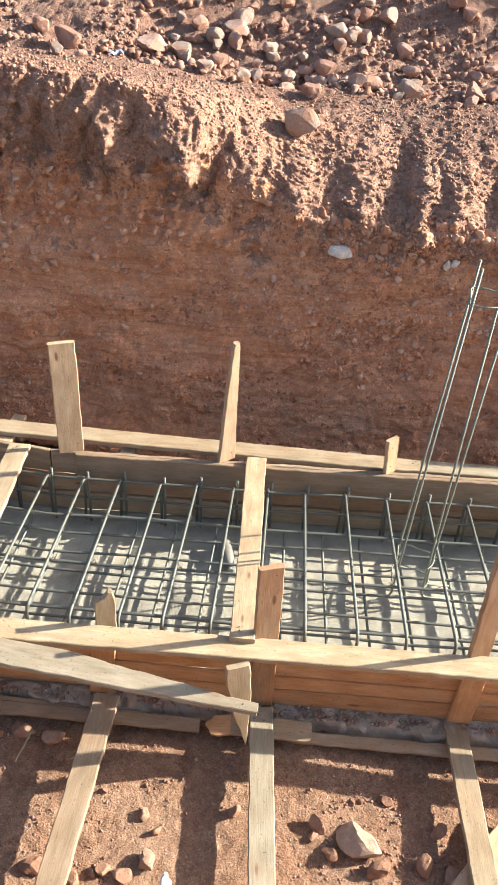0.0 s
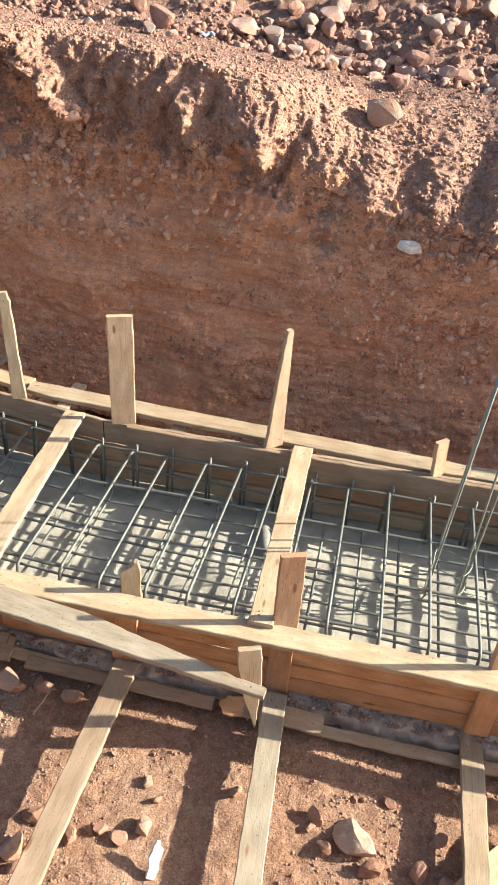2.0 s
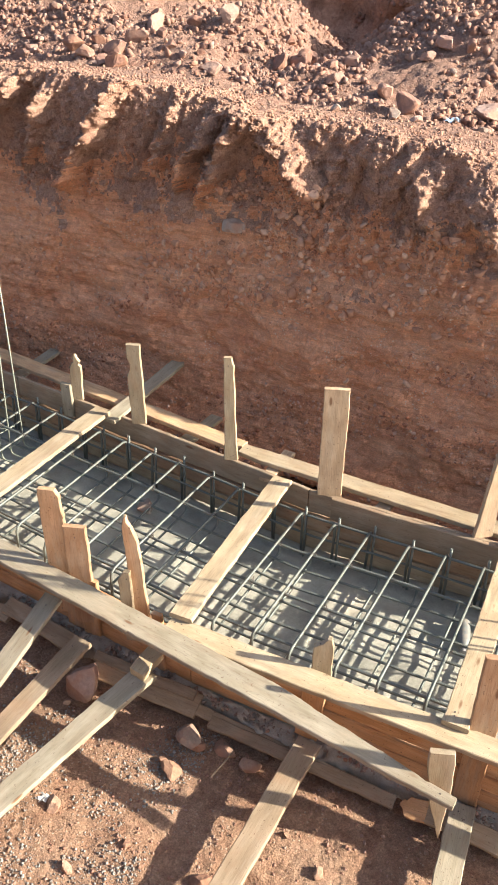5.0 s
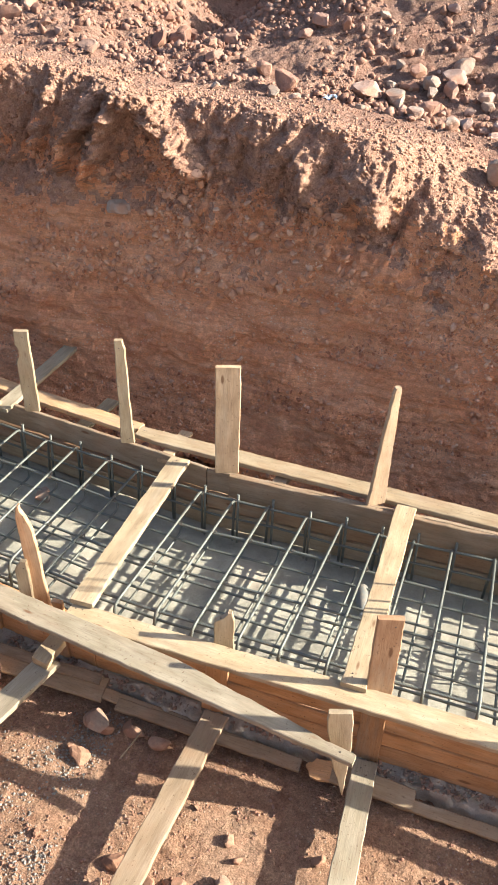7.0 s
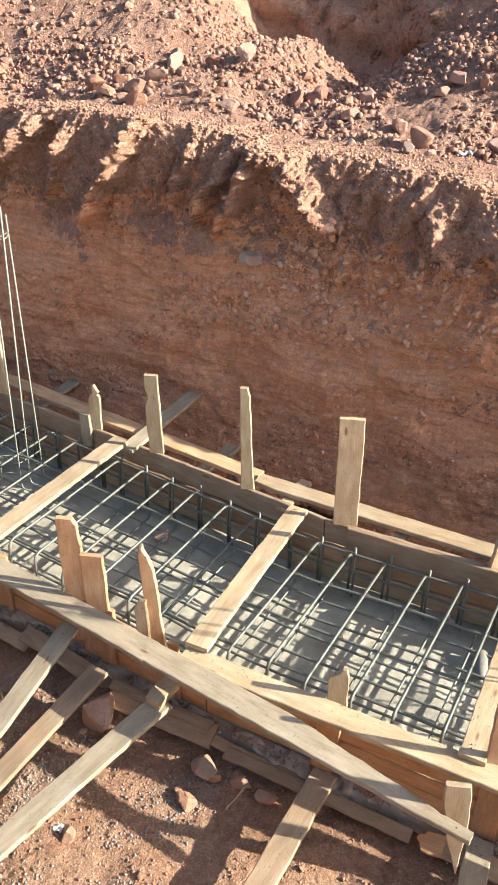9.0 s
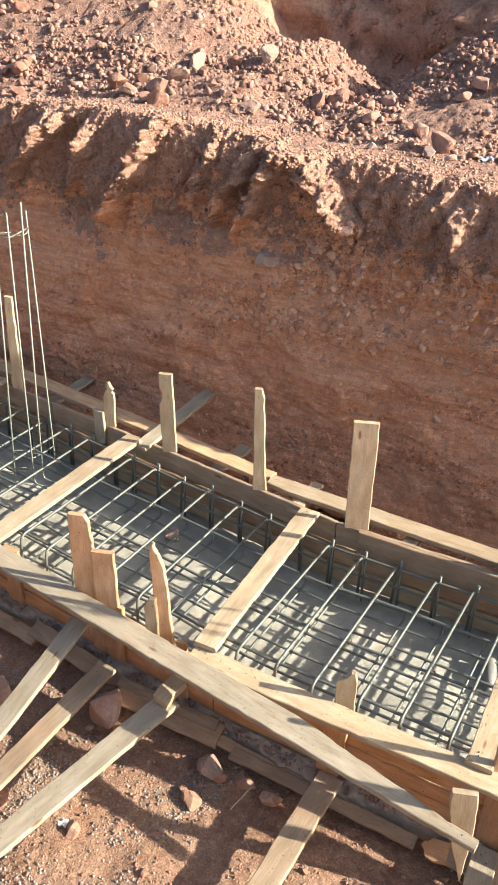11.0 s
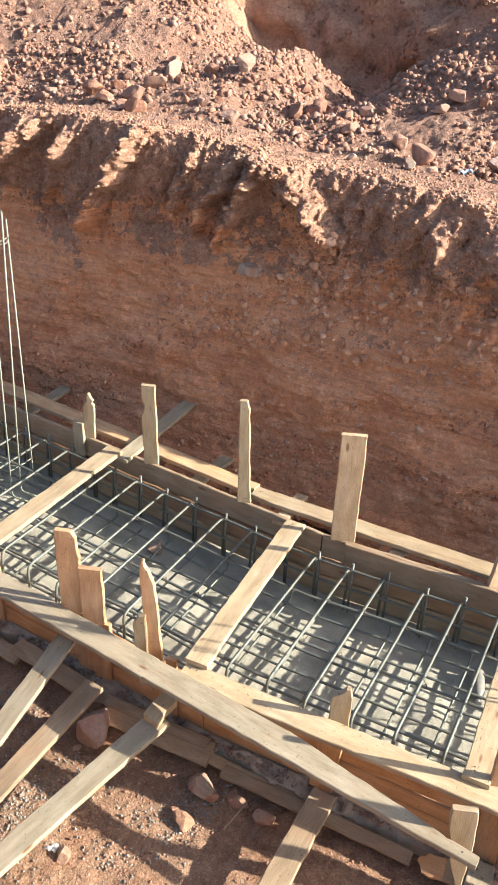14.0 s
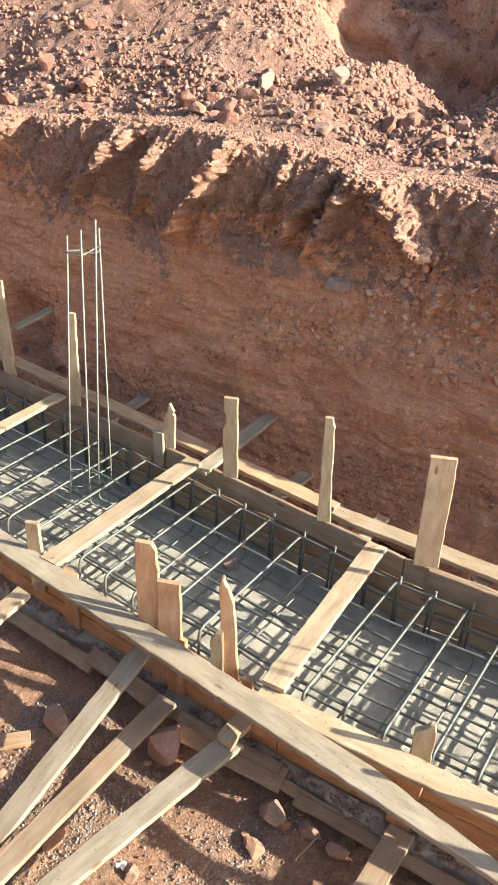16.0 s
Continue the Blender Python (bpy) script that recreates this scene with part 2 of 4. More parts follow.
CONCRETE = concrete_material("blinding_concrete", (0.26, 0.255, 0.215), (0.47, 0.46, 0.385))
CONCRETE_DARK = concrete_material("rough_concrete", (0.30, 0.265, 0.22), (0.50, 0.45, 0.38))
STEEL = steel_material("rebar_steel", (0.155, 0.175, 0.16), (0.22, 0.13, 0.08), 0.2)
STEEL_RUST = steel_material("column_steel", (0.22, 0.25, 0.21), (0.24, 0.15, 0.095), 0.2)
PLASTIC = plain_material("white_plastic", (0.70, 0.69, 0.66), 0.4)
WIRE = plain_material("tie_wire", (0.10, 0.08, 0.07), 0.6)


# ---- numeric noise on arrays ----
def lattice(ix, iy, iz, seed):
    h = (ix.astype(np.int64) * 374761393 + iy.astype(np.int64) * 668265263 + iz.astype(np.int64) * 2147483647 + seed * 1274126177) & 0xFFFFFFFF
    h = ((h ^ (h >> 13)) * 1274126177) & 0xFFFFFFFF
    h = h ^ (h >> 16)
    return (h & 0xFFFF) / 32767.5 - 1.0


def value_noise(x, y, z, seed=0):
    fx, fy, fz = np.floor(x), np.floor(y), np.floor(z)
    tx, ty, tz = x - fx, y - fy, z - fz
    tx, ty, tz = (t * t * (3 - 2 * t) for t in (tx, ty, tz))
    total = 0
    for i in (0, 1):
        for j in (0, 1):
            for k in (0, 1):
                w = (tx if i else 1 - tx) * (ty if j else 1 - ty) * (tz if k else 1 - tz)
                total = total + w * lattice(fx + i, fy + j, fz + k, seed)
    return total


def fractal(x, y, z, octaves=4, seed=0, gain=0.5):
    total, size = 0, 1.0
    for o in range(octaves):
        total = total + size * value_noise(x * 2 ** o, y * 2 ** o, z * 2 ** o, seed + o * 17)
        size *= gain
    return total


def cells(x, y, z, seed=0):
    """Distance to the nearest of one random point a unit cell: rounded lumps with sharp creases."""
    fx, fy, fz = np.floor(x), np.floor(y), np.floor(z)
    best = np.full(np.shape(x), 9.0)
    for i in (-1, 0, 1):
        for j in (-1, 0, 1):
            for k in (-1, 0, 1):
                cx, cy, cz = fx + i, fy + j, fz + k
                dx = cx + 0.5 + 0.45 * lattice(cx, cy, cz, seed) - x
                dy = cy + 0.5 + 0.45 * lattice(cx, cy, cz, seed + 1) - y
                dz = cz + 0.5 + 0.45 * lattice(cx, cy, cz, seed + 2) - z
                best = np.minimum(best, dx * dx + dy * dy + dz * dz)
    return np.sqrt(best)


def smooth(a, b, x):
    t = np.clip((x - a) / (b - a), 0, 1)
    return t * t * (3 - 2 * t)


# ---- the lie of the land ----
def near_y(x):
    """Inner face of the formwork's near side."""
    return 2.01 - 0.03 * x + 0.10 * max(0.0, -1.0 - x)


def far_y(x):
    """Inner face of the formwork's far side."""
    return 3.15 - 0.012 * x + 0.14 * max(0.0, -1.0 - x)


def upland(x, y):
    """Height of the spoil behind the trench's crest."""
    crest = 1.43 + 0.13 * smooth(0.3, -1.3, x) + 0.12 * smooth(-1.3, -3.0, x) - 0.10 * smooth(-3.4, -5.0, x)
    ridge = np.interp(x, (-30, -9, -6, -5, -4.0, -3.74, -3.36, -3.11, -2.85, -2.63, -2.38, -2.30, -2.15, -1.94, -1.69, -1.0, 0, 2, 30), (3.4, 3.1, 2.80, 2.66, 2.40, 2.26, 1.95, 1.92, 2.0, 1.87, 1.66, 1.50, 1.63, 1.80, 2.0, 2.38, 2.5, 2.7, 3.0))
    up = smooth(5.15, 7.15, y) * 0.45 + 0.55 * np.clip((y - 5.2) / 1.8, 0, 1)
    hill = crest + (ridge - crest) * up
    hill = hill + 0.10 * np.exp(-(((x + 2.85) / 0.5) ** 2 + ((y - 6.2) / 0.5) ** 2))
    dip = 0.35 * smooth(7.1, 7.9, y) * smooth(-4.4, -3.6, x)
    block = (0.75 * smooth(8.15, 8.32, y + 0.12 * np.sin(3.1 * x)) + 1.5 * smooth(8.34, 8.8, y + 0.1 * np.sin(4.3 * x))) * smooth(-4.6, -4.2, x + 0.2 * (y - 8)) * smooth(-0.9, -1.7, x)
    far = 0.35 * np.clip(y - 7.0, 0, 12) * smooth(-3.6, -4.6, x)
    return hill - dip + block + far


# spurs of loose earth that hang from the rim: x and z at the top, x and z at the foot, half width, how far they stand out
SPURS = (
    (-4.9, 1.50, -5.10, 1.15, 0.09, 0.12), (-3.80, 1.50, -4.19, 1.12, 0.08, 0.13), (-3.42, 1.45, -3.61, 1.05, 0.055, 0.12), (-2.87, 1.58, -3.22, 1.01, 0.075, 0.15),
    (-2.45, 1.50, -2.54, 1.20, 0.06, 0.11), (-2.20, 1.45, -2.36, 1.12, 0.05, 0.14), (-1.98, 1.50, -2.17, 1.09, 0.06, 0.15), (-1.72, 1.53, -1.40, 1.20, 0.13, 0.13),
    (-0.84, 1.42, -0.74, 1.14, 0.09, 0.10), (-0.42, 1.36, -0.38, 1.06, 0.12, 0.10), (0.26, 1.32, 0.21, 1.00, 0.15, 0.07), (0.58, 1.30, 0.57, 0.96, 0.17, 0.075),
    (0.90, 1.25, 0.88, 0.87, 0.07, 0.09), (1.12, 1.30, 1.07, 0.97, 0.17, 0.075), (1.5, 1.3, 1.45, 1.0, 0.17, 0.075),
)


def land(xs):
    """The ground as one sheet: rows of y and z for every x, from behind the camera to the far hills."""
    n_face, n_rim = 140, 140
    front = np.concatenate([np.array([-80, -40, -20, -12, -8, -6, -4.5, -3.5, -2.6, -2, -1.5, -1.1, -0.7, -0.4, -0.2]), np.linspace(0, 0.9, 20), np.arange(0.93, 1.93, 0.014), np.linspace(1.95, 3.2, 16), np.linspace(3.25, 3.82, 30)])
    top = np.concatenate([np.arange(4.95, 7.95, 0.026), np.arange(7.95, 9.6, 0.0125), np.linspace(9.63, 12, 24), np.array([14, 18, 26, 40, 80])])
    x = xs[:, None]
    skew = np.clip(-0.073 * x, -0.3, 0.6)
    y_front = np.broadcast_to(front[None, :], (len(xs), len(front))) + skew * smooth(3.0, 3.8, front)[None, :]
    z_front = -0.48 + 1.41 * smooth(0.75, -0.4, y_front) - 0.02 * smooth(3.15, 3.3, y_front)
    zf = np.linspace(0, 1, n_face)[None, :]
    lip = 1.06 - 0.09 * smooth(-0.1, 0.6, x) + 0.16 * smooth(0.3, -1.0, x) + 0.09 * fractal(x * 1.3, x * 0 + 3.0, x * 0, 3, 5)
    z_face = -0.46 + (lip + 0.46) * zf
    y_face = 3.885 - 0.073 * np.clip(x, -9, 5) + 0.19 * z_face - 0.10 * smooth(-0.2, -0.46, z_face)
    crest = upland(x, np.full_like(x, 4.95))
    sr = np.linspace(0, 1, n_rim + 1)[None, 1:]
    y0 = y_face[:, -1:]
    steep = smooth(0.3, -0.7, x)
    y_rim = y0 + (4.93 + skew * 0.5 - y0) * sr ** (1.0 + 2.2 * steep)
    z_rim = lip + (crest - lip) * (1 - (1 - sr) ** (1.15 + 2.6 * steep)) + 0.07 * steep * np.exp(-((sr - 0.55) / 0.25) ** 2)
    y_top = np.broadcast_to(top[None, :], (len(xs), len(top))) + skew * 0.5 * smooth(6.5, 4.95, top)[None, :]
    z_top = upland(np.broadcast_to(x, y_top.shape), y_top)
    ys = np.concatenate([y_front, y_face, y_rim, y_top], 1)
    zs = np.concatenate([z_front, z_face, z_rim, z_top], 1)
    xx = np.broadcast_to(x, ys.shape).copy()
    a, b, c = len(front), len(front) + n_face, len(front) + n_face + n_rim
    # loose ground in front and on top: clods
    near = (np.abs(xs) < 9)[:, None] * 1.0
    clod = fractal(xx * 9, ys * 9, zs * 9, 4, 31, 0.6)
    fine = fractal(xx * 38, ys * 38, zs * 38, 2, 77, 0.6)
    lump = np.zeros_like(clod)
    lump[:, a:] = 0.55 - cells(xx[:, a:] * 17 + 0.5 * clod[:, a:], ys[:, a:] * 17, zs[:, a:] * 17, 5)
    crumb = np.zeros_like(clod)
    crumb[:, a:] = 0.55 - cells(xx[:, a:] * 36 + 0.4 * fine[:, a:], ys[:, a:] * 36, zs[:, a:] * 36, 15)
    zs[:, :a] += near * smooth(0.3, 1.0, ys[:, :a]) * (0.006 * clod[:, :a] + 0.004 * fine[:, :a] + 0.012 * fractal(xx * 3, ys * 3, zs * 0, 2, 14)[:, :a])
    wall = smooth(7.9, 8.05, ys[:, c:]) * (1 - smooth(9.3, 9.8, ys[:, c:])) * smooth(-4.7, -4.3, xx[:, c:])
    zs[:, c:] += near * (1 - wall) * (0.055 * fractal(xx * 2, ys * 2, zs * 0, 3, 12)[:, c:] + 0.012 * clod[:, c:] + 0.024 * lump[:, c:] + 0.014 * crumb[:, c:])
    ys[:, c:] -= near * wall * (0.17 * fractal(xx * 1.9, ys * 0, zs * 2.6, 3, 71)[:, c:] + 0.05 * fractal(xx * 4.5, ys * 0, zs * 6, 2, 73)[:, c:])
    # bank face: bedding ledges, hollows
    ledge = fractal(xx * 1.9, ys * 0, zs * 6.0, 4, 8, 0.6)
    hollow = fractal(xx * 2.2, ys * 0, zs * 2.6, 3, 21)
    f = slice(a, b)
    ys[:, f] -= near * (0.026 * ledge + 0.032 * hollow + 0.014 * clod + 0.008 * fine + 0.014 * lump + 0.012 * crumb)[:, f]
    ys[:, f] += near * 0.22 * np.exp(-((xx[:, f] + 4.62) / 0.24) ** 4 - ((zs[:, f] - 0.02) / 0.30) ** 4)
    # crumbling rim: spurs and gullies that run down the slope
    along = np.broadcast_to(np.concatenate([np.zeros(n_face), sr[0]])[None, :], (len(xs), n_face + n_rim))
    r = slice(a, c)
    warp = xx[:, r] - 0.42 * zs[:, r] + 0.03 * clod[:, r]
    spur = 1 - 2.3 * np.abs(fractal(warp * 1.9, zs[:, r] * 0.7, zs[:, r] * 0 + 4.0, 2, 41, 0.5))
    spur = np.minimum(spur, 0.62)
    rill = 1 - 2.4 * np.abs(fractal(warp * 5.2, zs[:, r] * 1.2, zs[:, r] * 0 + 9.0, 3, 47, 0.6))
    reach_down = 0.37 + 0.16 * fractal(xx[:, r] * 1.1, zs[:, r] * 0, zs[:, r] * 0 + 2.0, 2, 61)
    hang = smooth(lip - reach_down, lip + 0.06, zs[:, r]) * (1 - smooth(0.35, 1.0, along))
    calm = 0.2 + 0.8 * smooth(0.35, -0.6, x)
    chip = 1 - 2 * np.abs(fractal(xx[:, r] * 17, ys[:, r] * 9, zs[:, r] * 12, 2, 52, 0.6))
    ys[:, r] -= near * hang * (0.010 + 0.006 * calm) * chip
    ys[:, r] -= near * hang * calm * (0.030 * spur + 0.020 * rill - 0.03 + 0.010 * clod[:, r])
    groove = 1 - 2.4 * np.abs(fractal(warp * 11, zs[:, r] * 1.6, zs[:, r] * 0 + 6.0, 2, 83, 0.6))
    ys[:, r] -= near * hang * (0.007 + 0.013 * calm) * groove
    ys[:, r] -= near * hang * (0.4 + 0.6 * steep) * (0.020 * lump[:, r] + 0.018 * crumb[:, r])
    for x0, z0, x1, z1, half, out in SPURS:
        z0, x0 = z0 + (0.16 if x0 < -1 else 0.0), x0 - (x1 - x0) * (0.16 if x0 < -1 else 0.0) / (z0 - z1)
        zz = zs[:, r]
        mid = x0 + (x1 - x0) * (z0 - zz) / (z0 - z1)
        away = np.abs(xx[:, r] + 0.03 * clod[:, r] - mid) / (half * (0.6 + 0.8 * np.clip((zz - z1) / (z0 - z1), 0, 1.2)))
        body = np.clip(1.15 - away, 0, 1) ** 0.8
        ys[:, r] -= near * 1.45 * out * body * smooth(z1 - 0.02, z1 + 0.10, zz) * (1 - smooth(z0 - 0.12, z0 + 0.15, zz)) * (1 + 0.25 * lump[:, r] + 0.2 * crumb[:, r])
    g = slice(b, c)
    zs[:, g] += near * (0.008 * clod + 0.008 * lump + 0.010 * crumb)[:, g]
    return xx, ys, zs, (a, b, c)


def sheet(name, xx, yy, zz, material):
    """A grid of points as one smooth mesh."""
    m, n = xx.shape
    mesh = bpy.data.meshes.new(name)
    idx = np.arange(m * n).reshape(m, n)
    faces = np.stack([idx[:-1, :-1], idx[1:, :-1], idx[1:, 1:], idx[:-1, 1:]], -1).reshape(-1, 4)
    mesh.vertices.add(m * n)
    mesh.vertices.foreach_set("co", np.stack([xx, yy, zz], -1).astype(np.float32).ravel())
    mesh.loops.add(faces.size)
    mesh.loops.foreach_set("vertex_index", faces.astype(np.int32).ravel())
    mesh.polygons.add(len(faces))
    mesh.polygons.foreach_set("loop_start", np.arange(0, faces.size, 4, dtype=np.int32))
    mesh.polygons.foreach_set("loop_total", np.full(len(faces), 4, dtype=np.int32))
    mesh.update(calc_edges=True)
    mesh.validate()
    mesh.materials.append(material)
    mesh.shade_smooth()
    return new(name, mesh)


COLUMNS = np.concatenate([np.array([-80, -40, -20, -12, -9, -7.5]), np.arange(-6.6, -4.9, 0.02), np.arange(-4.9, 1.75, 0.0115), np.arange(1.75, 2.4, 0.02), np.array([2.5, 2.7, 3, 3.5, 4.5, 6, 9, 15, 30, 80])])
GX, GY, GZ, (ROW_FACE, ROW_RIM, ROW_TOP) = land(COLUMNS)
ground = sheet("ground", GX, GY, GZ, EARTH)
ground.data.materials.append(EARTH_FACE_LIFTED)
ground.data.materials.append(EARTH_TAN)
ground.data.materials.append(EARTH_RIM)
# the undisturbed bank is redder than the loose earth around it, and far paler to brighten its shade; its upper edge is
# ragged
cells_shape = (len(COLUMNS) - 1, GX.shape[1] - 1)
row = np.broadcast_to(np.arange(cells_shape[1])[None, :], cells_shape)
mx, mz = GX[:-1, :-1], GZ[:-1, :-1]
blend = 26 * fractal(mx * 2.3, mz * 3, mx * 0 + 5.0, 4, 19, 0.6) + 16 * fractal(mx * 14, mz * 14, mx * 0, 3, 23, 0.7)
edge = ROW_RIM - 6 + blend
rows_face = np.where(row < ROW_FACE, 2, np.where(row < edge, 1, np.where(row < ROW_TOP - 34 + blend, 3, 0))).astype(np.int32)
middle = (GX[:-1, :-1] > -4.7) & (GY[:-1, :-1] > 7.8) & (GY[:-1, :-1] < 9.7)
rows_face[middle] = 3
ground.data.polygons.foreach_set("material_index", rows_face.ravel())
tagged(ground, "red earth excavation with a cut bank, crumbling rim and spoil", "ground", kind="structure")


# ---- building helpers ----
def link(name, mesh, material, parent=None, label=""):
    if material:
        mesh.materials.clear()
        mesh.materials.append(material)
    ob = new(name, mesh)
    if parent:
        ob.parent = parent
        ob.matrix_parent_inverse = world_pose(parent).inverted()
    if label:
        ob["label"] = label
    return ob


def part(name, bm, material, parent=None, label=""):
    mesh = bpy.data.meshes.new(name)
    bm.to_mesh(mesh)
    bm.free()
    return link(name, mesh, material, parent, label)


def holder(name, label, category, group="", kind=""):
    return tagged(new(name), label, category, group, kind)


def board_mesh(length, width, thick, rng, outline=None, rough=0.0025, warp=0.004):
    """A sawn board along X, its face up Z. outline: list of (share of length, low share, high share) of the width; sharp or broken ends follow from it."""
    bm = bmesh.new()
    steps = max(4, int(length / 0.05))
    shares = sorted(set([i / steps for i in range(steps + 1)] + [o[0] for o in outline or ()]))
    prof = outline or [(0, -0.5, 0.5), (1, -0.5, 0.5)]
    rings = []
    sway, lift, ph = rng.uniform(-warp, warp), rng.uniform(-warp, warp), rng.uniform(0, 6)
    for s in shares:
        for (s0, l0, h0), (s1, l1, h1) in zip(prof, prof[1:]):
            if s0 <= s <= s1:
                k = (s - s0) / max(1e-6, s1 - s0)
                lo, hi = l0 + (l1 - l0) * k, h0 + (h1 - h0) * k
                break
        x = (s - 0.5) * length
        dy, dz = sway * math.sin(3.1 * s + ph), lift * math.sin(2.6 * s + 2 * ph)
        a, b = lo * width + rng.uniform(-rough, rough) + dy, hi * width + rng.uniform(-rough, rough) + dy
        e = min(0.0035, thick * 0.2, max(0.0006, (b - a) * 0.2))
        t = thick / 2
        pts = [(a + e, -t), (b - e, -t), (b, -t + e), (b, t - e), (b - e, t), (a + e, t), (a, t - e), (a, -t + e)]
        skew = rng.uniform(-0.003, 0.003) if s in (0, 1) else 0
        rings.append([bm.verts.new((x + (skew if i in (2, 3) else 0), py, pz + dz)) for i, (py, pz) in enumerate(pts)])
    for r0, r1 in zip(rings, rings[1:]):
        for i in range(8):
            bm.faces.new((r0[i], r0[(i + 1) % 8], r1[(i + 1) % 8], r1[i]))
    bm.faces.new(list(reversed(rings[0])))
    bm.faces.new(rings[-1])
    bmesh.ops.recalc_face_normals(bm, faces=bm.faces)
    return bm


def along(a, b, face):
    """The pose of a board from a to b whose broad face looks along face."""
    a, b = Vector(a), Vector(b)
    ex = (b - a).normalized()
    ez = Vector(face)
    ez = (ez - ex * ez.dot(ex)).normalized()
    ey = ez.cross(ex)
    m = Matrix((ex, ey, ez)).transposed().to_4x4()
    m.translation = (a + b) / 2
    return m


SEED = [100]


def board(name, a, b, width, thick, face, material, parent=None, outline=None, label="", rough=0.0025):
    SEED[0] += 1
    rng = random.Random(SEED[0])
    bm = board_mesh((Vector(b) - Vector(a)).length, width, thick, rng, outline, rough)
    ob = part(name, bm, material, parent, label)
    ob.matrix_basis = along(a, b, face)
    return ob


def thing_board(name, a, b, width, thick, face, material, label, category, group="", outline=None, nails=0):
    """A loose or nailed board that is a thing of its own, with the heads of its nails as parts."""
    ob = tagged(board(name, a, b, width, thick, face, material, None, outline), label, category, group)
    rng = random.Random(SEED[0] * 7)
    length = (Vector(b) - Vector(a)).length
    for i in range(nails):
        bm = bmesh.new()
        bmesh.ops.create_cone(bm, cap_ends=True, segments=8, radius1=0.0035, radius2=0.003, depth=0.002)
        nail = part("nail_head", bm, WIRE, ob)
        end = -1 if i % 2 else 1
        nail.matrix_parent_inverse = Matrix()
        nail.matrix_basis = pose(end * (length / 2 - rng.uniform(0.02, 0.06)), rng.uniform(-0.25, 0.25) * width, thick / 2 + 0.0008)
    return ob


def tube_mesh(bm, points, radius, sides=8):
    """A bar bent along the points, with rounded bends."""
    pts = [Vector(p) for p in points]
    path = [pts[0]]
    for i in range(1, len(pts) - 1):
        p, q, r = pts[i - 1], pts[i], pts[i + 1]
        cut = min(0.035, (q - p).length * 0.4, (r - q).length * 0.4)
        a, b = q + (p - q).normalized() * cut, q + (r - q).normalized() * cut
        path += [a, a * 0.25 + q * 0.5 + b * 0.25, b]
    path.append(pts[-1])
    rings = []
    ref = None
    for i, p in enumerate(path):
        d = (path[min(i + 1, len(path) - 1)] - path[max(i - 1, 0)]).normalized()
        if ref is None:
            ref = d.orthogonal().normalized()
        ref = (ref - d * ref.dot(d)).normalized()
        side = d.cross(ref)
        rings.append([bm.verts.new(p + radius * (math.cos(2 * math.pi * k / sides) * ref + math.sin(2 * math.pi * k / sides) * side)) for k in range(sides)])
    for r0, r1 in zip(rings, rings[1:]):
        for k in range(sides):
            f = bm.faces.new((r0[k], r0[(k + 1) % sides], r1[(k + 1) % sides], r1[k]))
            f.smooth = True
    bm.faces.new(list(reversed(rings[0])))
    bm.faces.new(rings[-1])
    return bm


def bar(name, points, radius, material, parent, label="", sides=8):
    return part(name, tube_mesh(bmesh.new(), points, radius, sides), material, parent, label)


def rock_arrays(rng, sub=2, sharp=0.3):
    """Unit rock: a sphere cut by random planes."""
    bm = bmesh.new()
    bmesh.ops.create_icosphere(bm, subdivisions=sub, radius=1)
    co = np.array([v.co[:] for v in bm.verts])
    tri = np.array([[v.index for v in f.verts] for f in bm.faces])
    bm.free()
    if sub == 1:
        co = co * rng.uniform(0.5, 1.2, (len(co), 1)) * np.array([1.15, 0.95, 0.9])
    for _ in range(11 if sub > 1 else 0):
        d = rng.normal(size=3)
        d /= np.linalg.norm(d)
        h = rng.uniform(0.42, 0.78)
        over = np.maximum(0, co @ d - h)
        co -= over[:, None] * d * (1 - 0.05)
    s = rng.uniform(0, 50, 3)
    n = fractal(co[:, 0] * 1.6 + s[0], co[:, 1] * 1.6 + s[1], co[:, 2] * 1.6 + s[2], 4, 3)
    return co * (1 + 0.10 * n)[:, None] * 1.1, tri


ROCKS = [rock_arrays(np.random.default_rng(i), 3) for i in range(14)]


def crumb_arrays(rng):
    """Unit crumb: a box of eight pushed corners."""
    co = np.array([(i, j, k) for i in (-1, 1) for j in (-1, 1) for k in (-1, 1)]) * rng.uniform(0.35, 0.95, (8, 3))
    quads = ((0, 1, 3, 2), (4, 6, 7, 5), (0, 4, 5, 1), (2, 3, 7, 6), (0, 2, 6, 4), (1, 5, 7, 3))
    return co, np.array([t for a, b, c, d in quads for t in ((a, b, c), (a, c, d))])


PEBBLES = [rock_arrays(np.random.default_rng(50 + i), 1) for i in range(10)]
COBBLES = [rock_arrays(np.random.default_rng(120 + i), 2) for i in range(8)]
CRUMBS = [crumb_arrays(np.random.default_rng(80 + i)) for i in range(16)]


def world_pose(ob):
    return (world_pose(ob.parent) @ ob.matrix_parent_inverse if ob.parent else Matrix()) @ ob.matrix_basis


def put_under(ob, parent, m):
    """Parents ob and sets it at the pose m of the world."""
    ob.parent = parent
    ob.matrix_parent_inverse = world_pose(parent).inverted()
    ob.matrix_basis = m


def ground_z(x, y):
    """Height of the loose ground in front of the bank or on top of it."""
    i = int(np.argmin(np.abs(COLUMNS - x)))
    rows = slice(0, ROW_FACE) if y < 4.0 else slice(ROW_RIM, None)
    return float(np.interp(y, GY[i, rows], GZ[i, rows]))


